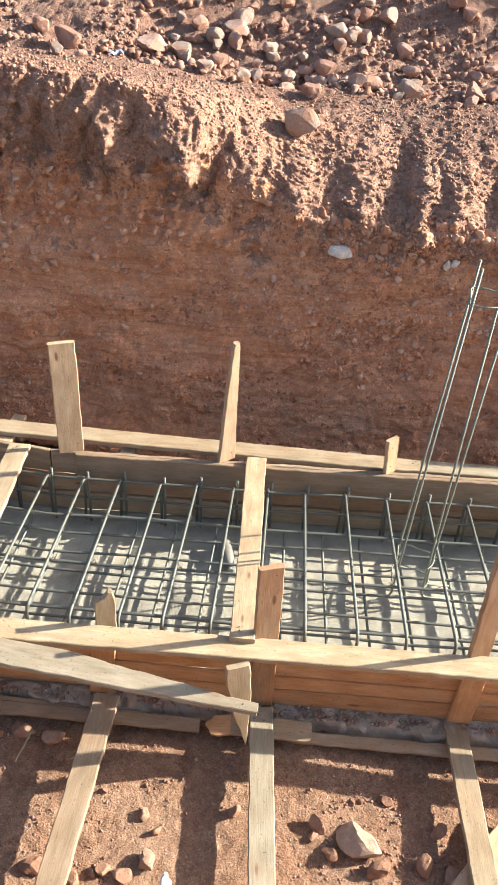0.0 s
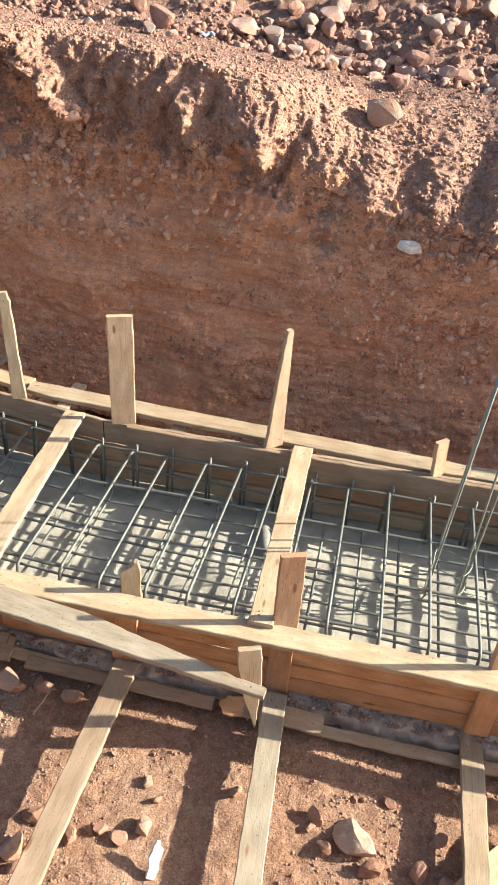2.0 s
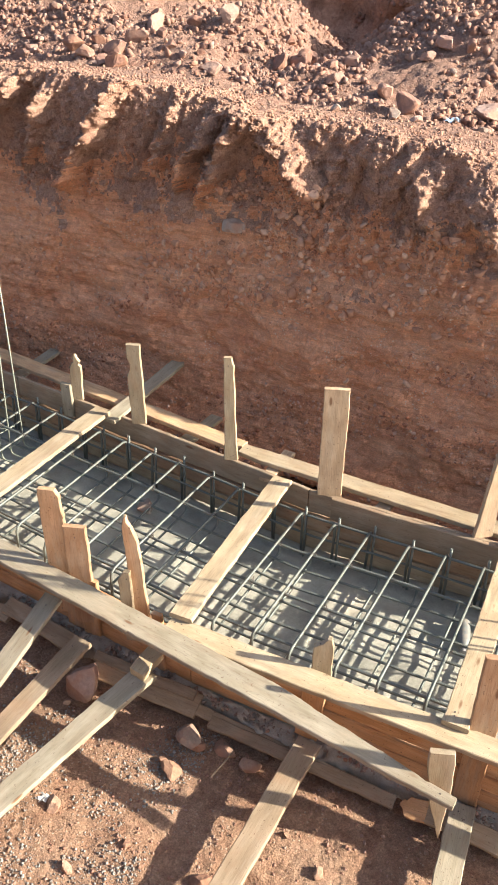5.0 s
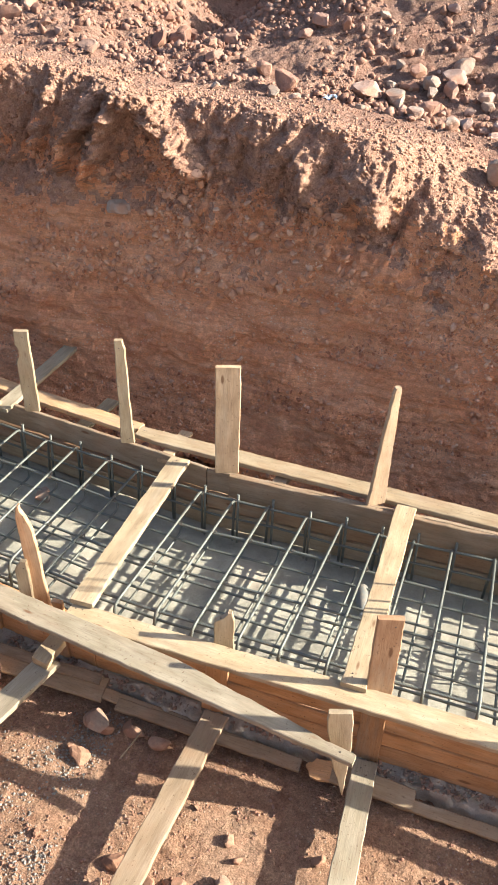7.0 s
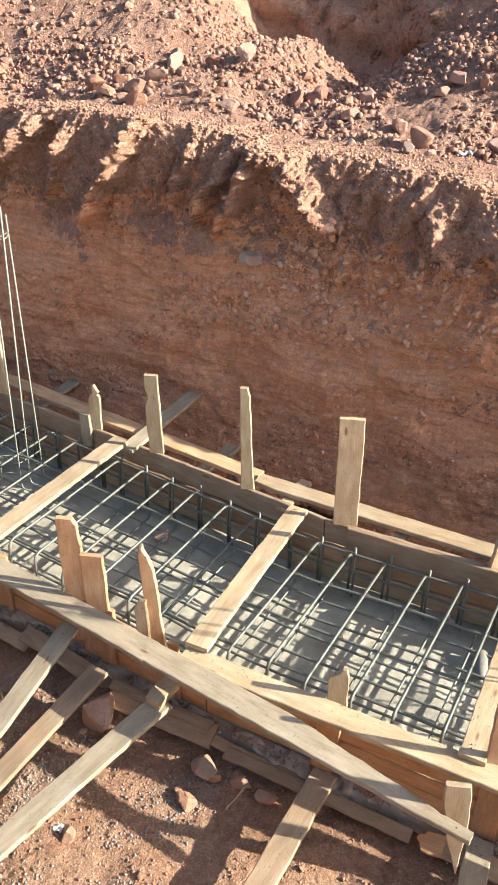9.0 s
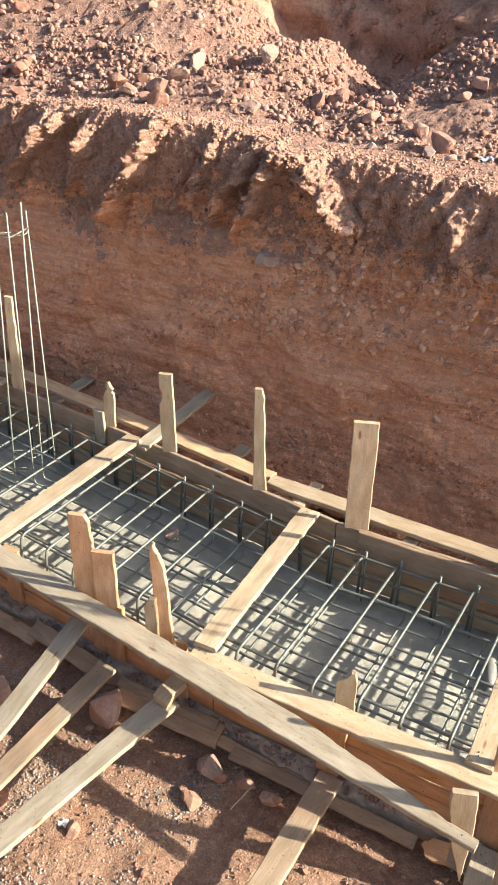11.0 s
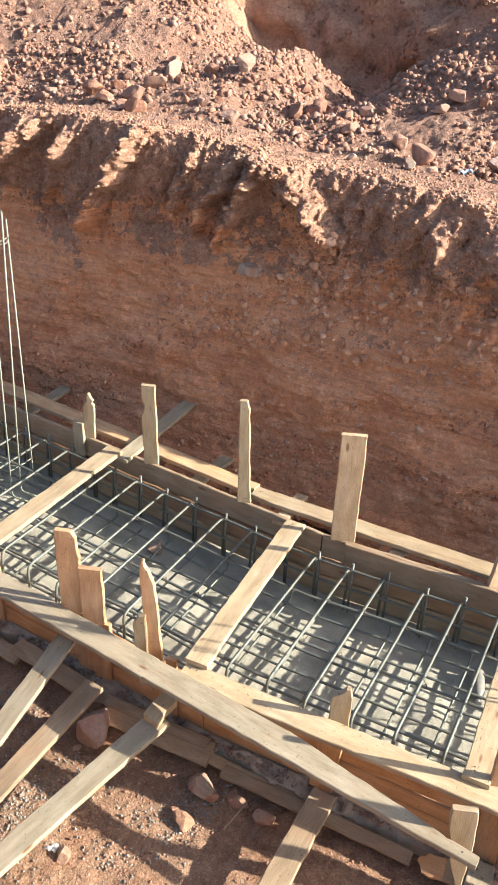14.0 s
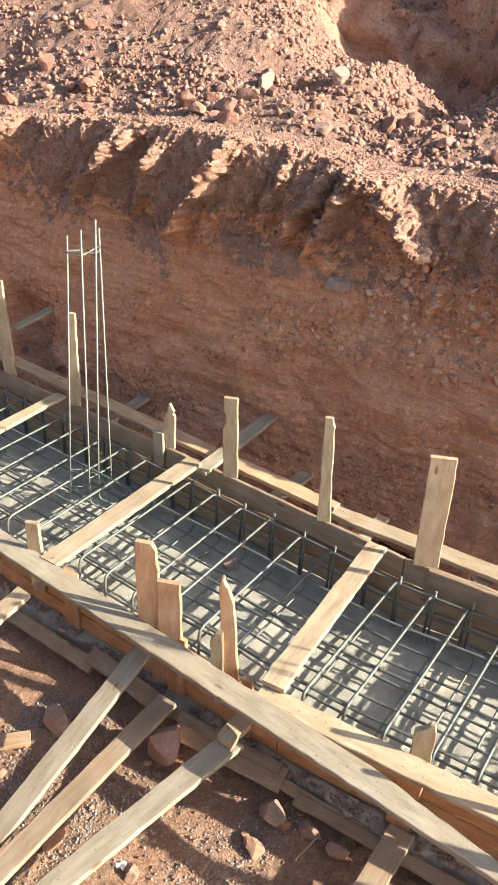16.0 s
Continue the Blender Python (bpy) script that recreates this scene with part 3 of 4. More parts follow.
def rock(name, x, y, size, label, category="rock", group="", material=None, z=None, flat=0.75, sink=0.3, turn=None, seed=None, shape=None, square=1.0):
    """One loose rock; size: half its length."""
    SEED[0] += 1
    rng = random.Random(SEED[0] if seed is None else seed)
    co, tri = ROCKS[rng.randrange(len(ROCKS)) if shape is None else shape]
    co = np.sign(co) * np.abs(co) ** square
    mesh = bpy.data.meshes.new(name)
    sx, sy, sz = size, size * rng.uniform(0.65, 0.9), size * flat
    mesh.from_pydata([(float(a * sx), float(b * sy), float(c * sz)) for a, b, c in co], [], tri.tolist())
    mesh.materials.append(material or STONE)
    ob = new(name, mesh)
    base = ground_z(x, y) if z is None else z
    ob.matrix_world = pose(x, y, base + sz * (1 - sink) * 0.8, rng.uniform(-15, 15), rng.uniform(-15, 15), rng.uniform(0, 360) if turn is None else turn)
    return tagged(ob, label, category, group)


def scatter(name, places, sizes, normals, label, material, seed, flat=(0.5, 0.9), arrays=PEBBLES, lift=(-0.1, 0.35)):
    """Many small stones as one mesh."""
    rng = np.random.default_rng(seed)
    verts, faces, base = [], [], 0
    for p, s, nrm in zip(places, sizes, normals):
        co, tri = arrays[rng.integers(len(arrays))]
        q = rng.normal(size=(3, 3))
        u, _ = np.linalg.qr(q)
        c = (co * np.array([1, rng.uniform(0.6, 0.95), rng.uniform(*flat)])) @ u.T * s
        verts.append(c + p + nrm * s * rng.uniform(*lift))
        faces.append(tri + base)
        base += len(co)
    mesh = bpy.data.meshes.new(name)
    v, f = np.concatenate(verts), np.concatenate(faces)
    mesh.vertices.add(len(v))
    mesh.vertices.foreach_set("co", v.astype(np.float32).ravel())
    mesh.loops.add(f.size)
    mesh.loops.foreach_set("vertex_index", f.astype(np.int32).ravel())
    mesh.polygons.add(len(f))
    mesh.polygons.foreach_set("loop_start", np.arange(0, f.size, 3, dtype=np.int32))
    mesh.polygons.foreach_set("loop_total", np.full(len(f), 3, dtype=np.int32))
    mesh.update(calc_edges=True)
    mesh.materials.append(material)
    return tagged(new(name, mesh), label, "stones", kind="stuff")


# ---- footing: blinding slab between the form sides ----
def slab():
    xs = np.linspace(-6.1, 2.45, 260)
    ts = np.linspace(0, 1, 44)
    x, t = np.meshgrid(xs, ts, indexing="ij")
    ny = np.array([near_y(v) for v in xs])[:, None]
    fy = np.array([far_y(v) for v in xs])[:, None]
    y = (ny - 0.09) + (fy + 0.06 - ny + 0.09) * t
    z = -0.405 + 0.006 * fractal(x * 5, y * 5, x * 0, 3, 3) + 0.004 * fractal(x * 22, y * 22, x * 0, 2, 9)
    # edges fall to the ground
    z[:, 0] = -0.55
    y[:, 0] -= 0.004
    z[:, -1] = -0.55
    ob = sheet("blinding_slab", x, y, z, CONCRETE)
    return tagged(ob, "pale rough concrete blinding at the bottom of the footing", "concrete slab", kind="structure")


slab()

# rough concrete lip squeezed out below the near side
def concrete_lip():
    xs = np.linspace(-5.2, 2.4, 620)
    x, t = np.meshgrid(xs, np.linspace(0, 1, 14), indexing="ij")
    base = np.array([near_y(v) for v in xs])[:, None] - 0.026
    w = 0.055 + 0.02 * fractal(x * 4, x * 0, x * 0, 4, 3, 0.6)
    y = base - w * np.minimum(1, t / 0.6) - 0.012 * t
    z = -0.388 - 0.012 * np.minimum(1, t / 0.6) - 0.17 * np.maximum(0, t - 0.6) / 0.4
    bump = fractal(x * 30, y * 30, z * 30, 3, 13, 0.6)
    ob = sheet("concrete_lip", x, y - 0.014 * bump, z + 0.019 * bump, CONCRETE_DARK)
    return tagged(ob, "rough dark grey concrete edge under the formwork", "concrete edge", kind="structure")


concrete_lip()


# ---- formwork: near side ----
def form_boards(parent, xs, line, levels, thick, side, materials, name="form_board", gap=0.009):
    """Horizontal boards between the x breaks, one row a level."""
    for x0, x1 in zip(xs, xs[1:]):
        for (lo, hi), mat in zip(levels, materials):
            y0, y1 = line(x0) + side * thick / 2, line(x1) + side * thick / 2
            z = (lo + hi) / 2
            ob = board(name, (x0 + 0.003, y0, z), (x1 - 0.003, y1, z), hi - lo - gap, thick, (0, side, 0), mat)
            put_under(ob, parent, ob.matrix_basis.copy())


NEAR_LEVELS = [(-0.20, -0.11), (-0.29, -0.203), (-0.40, -0.293)]
near_side = holder("near_formwork", "orange pine boards nailed edge to edge as a footing form side", "formwork")
near_side.location = (-1.0, near_y(-1.0), -0.4)
form_boards(near_side, [-6.0, -3.0, -1.12, 0.16, 2.3], near_y, NEAR_LEVELS, 0.024, -1, [WOOD_RED] * 3)


def cleat(x, parent, z0=-0.385, z1=-0.03, width=0.095, lean=0.0, material=WOOD_RED):
    y = near_y(x) - 0.024 - 0.0125
    ob = board("cleat", (x, y, z0), (x + lean, y, z1), width, 0.024, (0, -1, 0), material)
    put_under(ob, parent, ob.matrix_basis.copy())


for x, lean in ((-0.53, 0.02), (0.155, 0.0), (1.01, 0.0), (-1.80, 0.0), (-1.695, 0.01), (-1.285, 0.0), (-2.42, 0.02), (-3.4, 0.0)):
    cleat(x, near_side, lean=lean, width=0.1 if x > -1 else 0.05 if x > -1.5 else 0.095)

# flat plank along the near top
thing_board("top_plank", (-1.20, 1.985, -0.013), (2.2, 1.895, -0.013), 0.108, 0.026, (0, 0, 1), WOOD_PALE, "pale pine plank laid flat along the near form edge", "plank", nails=4)
thing_board("warped_plank", (-3.9, 2.30, 0.004), (0.13, 1.665, 0.016), 0.135, 0.024, (0, 0, 1), WOOD_GREY,
            "long grey warped plank with a wavy edge lying on the formwork", "plank",
            outline=[(0, -0.33, 0.57), (0.64, -0.33, 0.57), (0.74, -0.31, 0.58), (0.80, -0.30, 0.60), (0.825, -0.30, 0.54), (0.85, -0.30, 0.44), (0.924, -0.30, 0.25), (0.97, -0.29, 0.09), (1, -0.27, 0.07)], nails=2)


# ---- formwork: far side ----
far_side = holder("far_formwork", "grey weathered boards forming the far footing side", "formwork")
far_side.location = (-1.0, far_y(-1.0), -0.4)
form_boards(far_side, [-6.0, -3.2, -1.0, 0.1, 2.4], far_y, [(-0.15, 0.0), (-0.27, -0.155), (-0.40, -0.275)], 0.025, 1, [WOOD_DUST, WOOD_BROWN, WOOD_PALE])
extra = board("form_board", (-0.86, far_y(-0.86) - 0.014, -0.075), (2.4, far_y(2.4) - 0.014, -0.075), 0.15, 0.024, (0, -1, 0), WOOD_DUST)
put_under(extra, far_side, extra.matrix_basis.copy())
for x in (-5.0, -4.1, -3.3, -2.75, -1.95, -1.3, -0.5, 0.35, 1.15, 1.9):
    y = far_y(x) + 0.025 + 0.013
    ob = board("cleat", (x, y, -0.40), (x, y, -0.04), 0.08, 0.024, (0, -1, 0), WOOD_BROWN)
    put_under(ob, far_side, ob.matrix_basis.copy())

thing_board("waler_plank", (-1.50, 3.365, -0.016), (0.95, 3.235, -0.016), 0.115, 0.028, (0, 0, 1), WOOD_PALE, "pale split pine plank lying behind the far form", "plank", nails=4,
            outline=[(0, -0.3, 0.5), (0.05, -0.5, 0.5), (0.93, -0.5, 0.48), (1, -0.42, 0.4)])
thing_board("waler_plank", (-5.6, 4.06, -0.02), (-1.52, 3.425, -0.034), 0.115, 0.028, (0, 0, 1), WOOD_ORANGE, "pale orange pine plank behind the far form", "plank", nails=2)
thing_board("waler_plank", (0.83, 3.29, -0.055), (2.4, 3.25, -0.06), 0.10, 0.026, (0, 0, 1), WOOD_GREY, "grey plank lying behind the far form", "plank")


# ---- spreaders across the footing ----
def spreader(a, b, width, label, material=WOOD_PALE):
    return thing_board("spreader_plank", a, b, width, 0.026, (0, 0, 1), material, label, "plank", "spreaders across the form", nails=4)


spreader((0.052, 1.975, 0.014), (0.081, 3.17, 0.016), 0.102, "pale pine spreader plank with a dark knot")
spreader((-1.152, 2.02, 0.014), (-1.160, 3.17, 0.014), 0.108, "pale pine spreader plank nailed across the form")
spreader((-2.51, 2.145, 0.014), (-2.43, 3.345, 0.014), 0.118, "pale pine spreader plank nailed across the form")
spreader((-3.72, 2.30, 0.014), (-3.70, 3.58, 0.014), 0.09, "pale pine spreader plank nailed across the form")


# ---- upright stakes ----
def stake(x, y, z0, top, width, label, material=WOOD_PALE, lean=(0, 0), outline=None, thick=0.026, face=(0.30, -1, 0)):
    return thing_board("wooden_stake", (x, y, z0), (x + lean[0], y + lean[1], top), width, thick, face, material, label, "stake", "form stakes", outline, nails=2)


FAR_LABEL = "upright pine stake behind the far form side"
stake(-0.885, 3.180, -0.006, 0.65, 0.128, "wide grey-brown upright board behind the far form", WOOD_BEIGE, (-0.006, -0.02))
stake(-0.081, 3.180, -0.006, 0.705, 0.106, "upright stake tapering to a sharp tip", WOOD_BEIGE, (0.0, -0.035), [(0, -0.5, 0.5), (0.03, -0.5, 0.45), (0.95, -0.48, -0.12), (1, -0.44, -0.17)], face=(0.75, -1, 0))
stake(0.775, 3.165, -0.006, 0.205, 0.072, "short sawn stake end above the far form", WOOD_BEIGE, (-0.015, 0.0), face=(0.75, -1, 0))
stake(-1.508, 3.252, -0.006, 0.63, 0.08, FAR_LABEL, WOOD_PALE, (-0.02, 0.005), [(0, -0.5, 0.5), (0.03, -0.5, 0.5), (0.25, -0.40, 0.42), (0.92, -0.36, 0.32), (0.95, -0.28, 0.32), (1, -0.26, 0.3)])
stake(-2.175, 3.355, -0.006, 0.53, 0.088, "upright pine stake with a notched side", WOOD_PALE, (0.002, -0.02), [(0, -0.5, 0.5), (0.62, -0.5, 0.5), (0.69, -0.5, 0.30), (0.76, -0.5, 0.27), (0.84, -0.5, 0.42), (1, -0.5, 0.4)])
stake(-2.675, 3.43, -0.006, 0.315, 0.072, "splintered broken stake stump", WOOD_PALE, (0.02, 0.0), [(0, -0.5, 0.5), (0.72, -0.5, 0.5), (0.76, -0.5, 0.36), (0.80, -0.3, 0.4), (0.86, -0.42, 0.1), (0.92, -0.2, 0.16), (1, -0.02, 0.08)])
stake(-2.735, 3.405, -0.13, 0.105, 0.075, "short grey stake stump", WOOD_GREY, face=(0, -1, 0))
stake(-3.55, 3.56, -0.006, 0.675, 0.075, FAR_LABEL, WOOD_PALE, (0.04, -0.01), [(0, -0.5, 0.5), (1, -0.4, 0.3)])
stake(-4.30, 3.72, -0.42, 0.70, 0.09, FAR_LABEL, WOOD_PALE, (0.0, -0.04))
stake(-5.1, 3.86, -0.42, 0.6, 0.09, FAR_LABEL, WOOD_PALE, (0.0, -0.04))

NEAR_LABEL = "upright stake nailed to the near form side"
stake(0.155, 2.022, -0.30, 0.39, 0.104, "earth-stained board stub standing at the form edge", WOOD_RUST, (-0.005, 0.0))
stake(1.025, 1.995, -0.30, 0.66, 0.095, NEAR_LABEL, WOOD_RUST, (-0.02, 0.0), [(0, -0.5, 0.5), (0.8, -0.5, 0.5), (1, -0.3, 0.5)])
stake(-0.51, 2.042, -0.30, 0.175, 0.085, "broken stake stub with a splintered top and knot", WOOD_PALE, (0.0, 0.0), [(0, -0.5, 0.5), (0.86, -0.5, 0.5), (0.9, -0.5, 0.42), (0.94, -0.42, 0.05), (1, -0.4, -0.2)])
stake(-1.845, 2.10, -0.30, 0.44, 0.108, "earth-stained stake board with a sawn notch", WOOD_RUST, (0.0, 0.0), [(0, -0.5, 0.5), (0.8, -0.5, 0.5), (0.84, -0.44, 0.5), (0.95, -0.42, 0.5), (1, -0.25, 0.5)])
stake(-1.714, 2.085, -0.30, 0.28, 0.108, "earth-stained stake board beside a taller one", WOOD_RUST, (-0.008, 0.0))
stake(-1.370, 2.075, -0.30, 0.445, 0.07, "pointed pine stake at the form edge", WOOD_RUST, (-0.06, 0.0), [(0, -0.5, 0.5), (0.82, -0.45, 0.45), (0.92, -0.2, 0.4), (0.97, 0.0, 0.3), (1, 0.05, 0.2)])
stake(-1.425, 2.04, -0.25, 0.16, 0.055, "short stake stub with a slanting top", WOOD_PALE, (-0.02, 0.0), [(0, -0.5, 0.5), (0.9, -0.5, 0.5), (1, -0.5, 0.0)])
stake(-2.635, 2.19, -0.25, 0.185, 0.075, "short pale stake stub at the form edge", WOOD_PALE, (0.0, 0.0))
thing_board("pointed_peg", (0.045, 1.745, 0.145), (0.075, 1.745, -0.34), 0.10, 0.024, (0.3, -1, 0.0), WOOD_PALE, "short pointed peg hanging under the warped plank", "peg", nails=1,
            outline=[(0, -0.4, 0.45), (0.1, -0.5, 0.5), (0.55, -0.3, 0.4), (1, 0.15, 0.2)])


# ---- braces and ground planks ----
def brace(a, b, width, label, material=WOOD_GREY, outline=None):
    return thing_board("brace_plank", a, b, width, 0.026, (0, 0, 1), material, label, "plank", "braces against the near form", outline, nails=2)


def reach(a, b, k):
    """The end of a brace drawn on past b."""
    return tuple(p + (q - p) * k for p, q in zip(a, b))


for a, b, k, w, mat, label in (
    ((-0.50, 1.93, -0.345), (-0.56, 1.15, -0.355), 2.0, 0.105, WOOD_DUST, "dusty brown brace plank running from the form to the ground"),
    ((0.155, 1.93, -0.365), (0.178, 1.195, -0.365), 2.0, 0.10, WOOD_GREY, "grey brace plank running from the form to the ground"),
    ((0.99, 1.93, -0.40), (0.985, 1.26, -0.38), 1.8, 0.095, WOOD_PALE, "pale brace plank running from the form to the ground"),
    ((-1.815, 1.985, -0.10), (-1.842, 1.553, -0.230), 2.15, 0.10, WOOD_GREY, "pale grey brace plank set against the form's top"),
    ((-1.635, 1.94, -0.27), (-1.75, 0.99, -0.36), 1.4, 0.10, WOOD_DUST, "brown split brace plank set against the form's foot"),
    ((-1.235, 1.862, -0.195), (-1.53, 1.05, -0.36), 1.4, 0.108, WOOD_GREY, "pale brace plank propping the form's foot"),
    ((-2.52, 1.98, -0.06), (-2.66, 1.2, -0.30), 1.6, 0.095, WOOD_PALE, "pale brace plank set against the form"),
):
    brace(a, reach(a, b, k), w, label, mat)

# planks along the foot of the form
FOOT = "earth-stained plank on the ground along the form's foot"
for a, b, w, mat in (
    ((-0.95, 1.895, -0.415), (-0.10, 1.865, -0.425), 0.055, WOOD_DUST),
    ((0.02, 1.87, -0.405), (0.375, 1.85, -0.40), 0.085, WOOD_DUST),
    ((0.30, 1.845, -0.43), (2.2, 1.79, -0.44), 0.05, WOOD_DUST),
    ((-1.585, 1.937, -0.405), (-1.03, 1.933, -0.405), 0.112, WOOD_DUST),
    ((-1.60, 1.972, -0.378), (-1.06, 1.962, -0.380), 0.05, WOOD_DUST),
    ((-1.1, 1.93, -0.42), (-0.15, 1.88, -0.43), 0.05, WOOD_DUST),
    ((-2.2, 2.06, -0.385), (-1.70, 1.98, -0.385), 0.09, WOOD_DUST),
    ((-2.9, 2.10, -0.41), (-2.15, 2.02, -0.41), 0.075, WOOD_DUST),
):
    thing_board("foot_plank", a, b, w, 0.024, (0, -0.35, 1), mat, FOOT, "plank", "planks at the form's foot")
thing_board("block", (-1.255, 1.80, -0.165), (-1.234, 1.93, -0.145), 0.076, 0.05, (0.1, -0.2, 1), WOOD_PALE, "splintered pale wood block on the brace", "wood block")

# planks in the trench behind
TRENCH = "grey plank lying across the gap to the bank"
for a, b, w in (((-2.36, 3.30, -0.012), (-2.315, 4.10, 0.03), 0.098), ((-3.45, 3.75, -0.2), (-3.38, 4.2, -0.14), 0.09), ((-1.99, 3.45, -0.2), (-1.93, 3.9, -0.2), 0.09), ((-4.47, 3.95, 0.215), (-4.35, 4.42, 0.31), 0.07)):
    thing_board("trench_plank", a, b, w, 0.026, (0, 0, 1), WOOD_GREY, TRENCH, "plank", "planks across the trench")


# ---- reinforcement cage ----
cage = holder("rebar_cage", "ribbed grey steel reinforcement mat tied in two layers", "rebar cage")
cage.location = (-1.0, 2.6, -0.4)
TOP_X = [-5.3, -5.1, -4.88, -4.68, -4.46, -4.25, -4.04, -3.84, -3.62, -3.42, -3.2, -3.0, -2.8, -2.6, -2.42, -2.22, -2.02, -1.82, -1.6, -1.40, -1.2, -1.0, -0.81, -0.62, -0.41, -0.22, -0.03, 0.15, 0.34, 0.55, 0.76, 0.97, 1.18, 1.39, 1.6, 1.8, 2.0, 2.2]
rng = random.Random(11)
for x in TOP_X:
    skew = -0.07 * min(1.0, max(0.0, (0.5 - x) / 0.7))
    fy, ny = far_y(x) - 0.075 + rng.uniform(-0.015, 0.015), near_y(x) + 0.12 + rng.uniform(-0.02, 0.02)
    z = -0.095 + rng.uniform(-0.006, 0.006)
    jig = rng.uniform(-0.015, 0.015)
    bar("top_cross_bar", [(x + jig, fy, -0.385), (x, fy + 0.005, z), (x + skew, ny, z), (x + skew + jig, ny - 0.02, -0.385)], 0.0076, STEEL, cage)
    bar("leg_bar", [(x + 0.022, fy - 0.01, -0.385), (x + 0.018, fy + 0.012, z + 0.03)], 0.007, STEEL, cage)


def long_bar(name, share, z, radius, wobble=0.008):
    pts = []
    for k in range(23):
        x = -5.5 + k * 0.352
        y = near_y(x) + 0.105 + (far_y(x) - near_y(x) - 0.19) * share
        pts.append((x, y + rng.uniform(-wobble, wobble), z + rng.uniform(-0.004, 0.004)))
    bar(name, pts, radius, STEEL, cage)


for share in (1.0, 0.70, 0.36, 0.06):
    long_bar("top_long_bar", share, -0.110, 0.0074)
for share, z in ((1.0, -0.235), (0.02, -0.235)):
    long_bar("side_long_bar", share, z, 0.0066)
for share in (0.97, 0.83, 0.68, 0.53, 0.38, 0.23, 0.08):
    long_bar("bottom_long_bar", share, -0.345, 0.0070, 0.012)
for x in TOP_X:
    x += 0.1 + rng.uniform(-0.02, 0.02)
    skew = -0.07 * min(1.0, max(0.0, (0.5 - x) / 0.7))
    bar("bottom_cross_bar", [(x, far_y(x) - 0.16, -0.31), (x, far_y(x) - 0.17, -0.358), (x + skew, near_y(x) + 0.06, -0.358)], 0.0070, STEEL, cage)


# ---- column starters ----
def column(label, feet, heads):
    """Four bars from their feet on the mat to their heads, held by stirrups."""
    col = holder("column_rebar", label, "column rebar", "column starters")
    x, y = (sum(p[i] for p in feet) / 4 for i in (0, 1))
    col.location = (x, y, -0.36)
    for (bx, by), (tx, ty, h) in zip(feet, heads):
        out = 0.12 if bx > x else -0.12
        bar("upright_bar", [(bx + out, by, -0.335), (bx, by, -0.335), (tx, ty, h)], 0.0052, STEEL_RUST, col)
    low = min(h for _, _, h in heads)
    for z in (low - 0.09, -0.13, -0.27):
        spots = []
        for (bx, by), (tx, ty, h) in zip(feet, heads):
            k = (z + 0.335) / (h + 0.335)
            spots.append(Vector((bx + (tx - bx) * k, by + (ty - by) * k, z)))
        mid = sum(spots, Vector()) / 4
        ring = [p + (p - mid).normalized() * 0.014 for p in spots]
        ring += [ring[0] + Vector((0, 0, 0.006)), ring[0] * 0.6 + ring[1] * 0.4 + Vector((0.02, 0.02, 0.014))]
        bar("stirrup", ring, 0.0036, STEEL_RUST, col, sides=6)
    return col


column("four slender rusty column bars tied with stirrups", ((0.772, 2.594), (0.799, 2.765), (0.955, 2.69), (0.92, 2.605)),
       ((0.833, 2.564, 1.411), (0.868, 2.735, 1.372), (1.006, 2.66, 1.35), (0.925, 2.57, 1.368)))
column("four upright rusty column bars with a square stirrup", ((-3.185, 3.052), (-3.01, 3.12), (-2.996, 3.235), (-3.019, 3.046)),
       ((-2.925, 2.932, 1.415), (-2.79, 3.0, 1.503), (-2.868, 3.115, 1.423), (-2.826, 2.926, 1.461)))


# ---- rocks ----
LOOSE = "reddish angular rock lying on loose red earth"
rock("rock", 0.55, 1.42, 0.095, "large pale pinkish rock on red earth", seed=3, flat=0.6, material=STONE_PALE, shape=6, turn=-50)
rock("rock", -1.585, 1.815, 0.105, "brown rounded boulder beside the brace planks", seed=9, material=STONE, flat=1.25, sink=0.1, shape=4)
rock("rock", -0.995, 1.795, 0.072, "pale grey rock on red earth", seed=11, material=STONE_GREY)
for x, y, size, sink in (
    (0.392, 1.489, 0.05, 0.3), (0.44, 1.374, 0.045, 0.3), (0.62, 1.326, 0.065, 0.4), (-0.34, 1.25, 0.055, 0.3), (-0.25, 1.30, 0.06, 0.4), (-0.40, 1.27, 0.04, 0.3), (-0.51, 1.216, 0.05, 0.35),
    (-0.70, 1.135, 0.085, 0.5), (-0.98, 1.793, 0.07, 0.4), (-1.01, 1.64, 0.062, 0.3), (-0.67, 1.267, 0.06, 0.5), (0.864, 1.484, 0.055, 0.4), (0.80, 1.355, 0.055, 0.3), (0.90, 1.33, 0.06, 0.4),
    (-0.711, 1.795, 0.065, 0.6), (-0.842, 1.825, 0.07, 0.7), (-2.107, 1.706, 0.10, 0.35), (-1.361, 1.294, 0.05, 0.5), (-1.07, 1.67, 0.035, 0.3), (-1.72, 1.25, 0.08, 0.5),
):
    rock("rock", x, y, size * 0.8, LOOSE, sink=sink + 0.1, material=STONE_EARTHY)
rng = random.Random(21)
for _ in range(46):
    rock("rock", rng.uniform(-2.6, 1.3), rng.uniform(0.98, 1.78), 0.012 * 3.2 ** rng.random(), LOOSE, group="rocks on the near ground", sink=0.5, material=STONE_EARTHY)

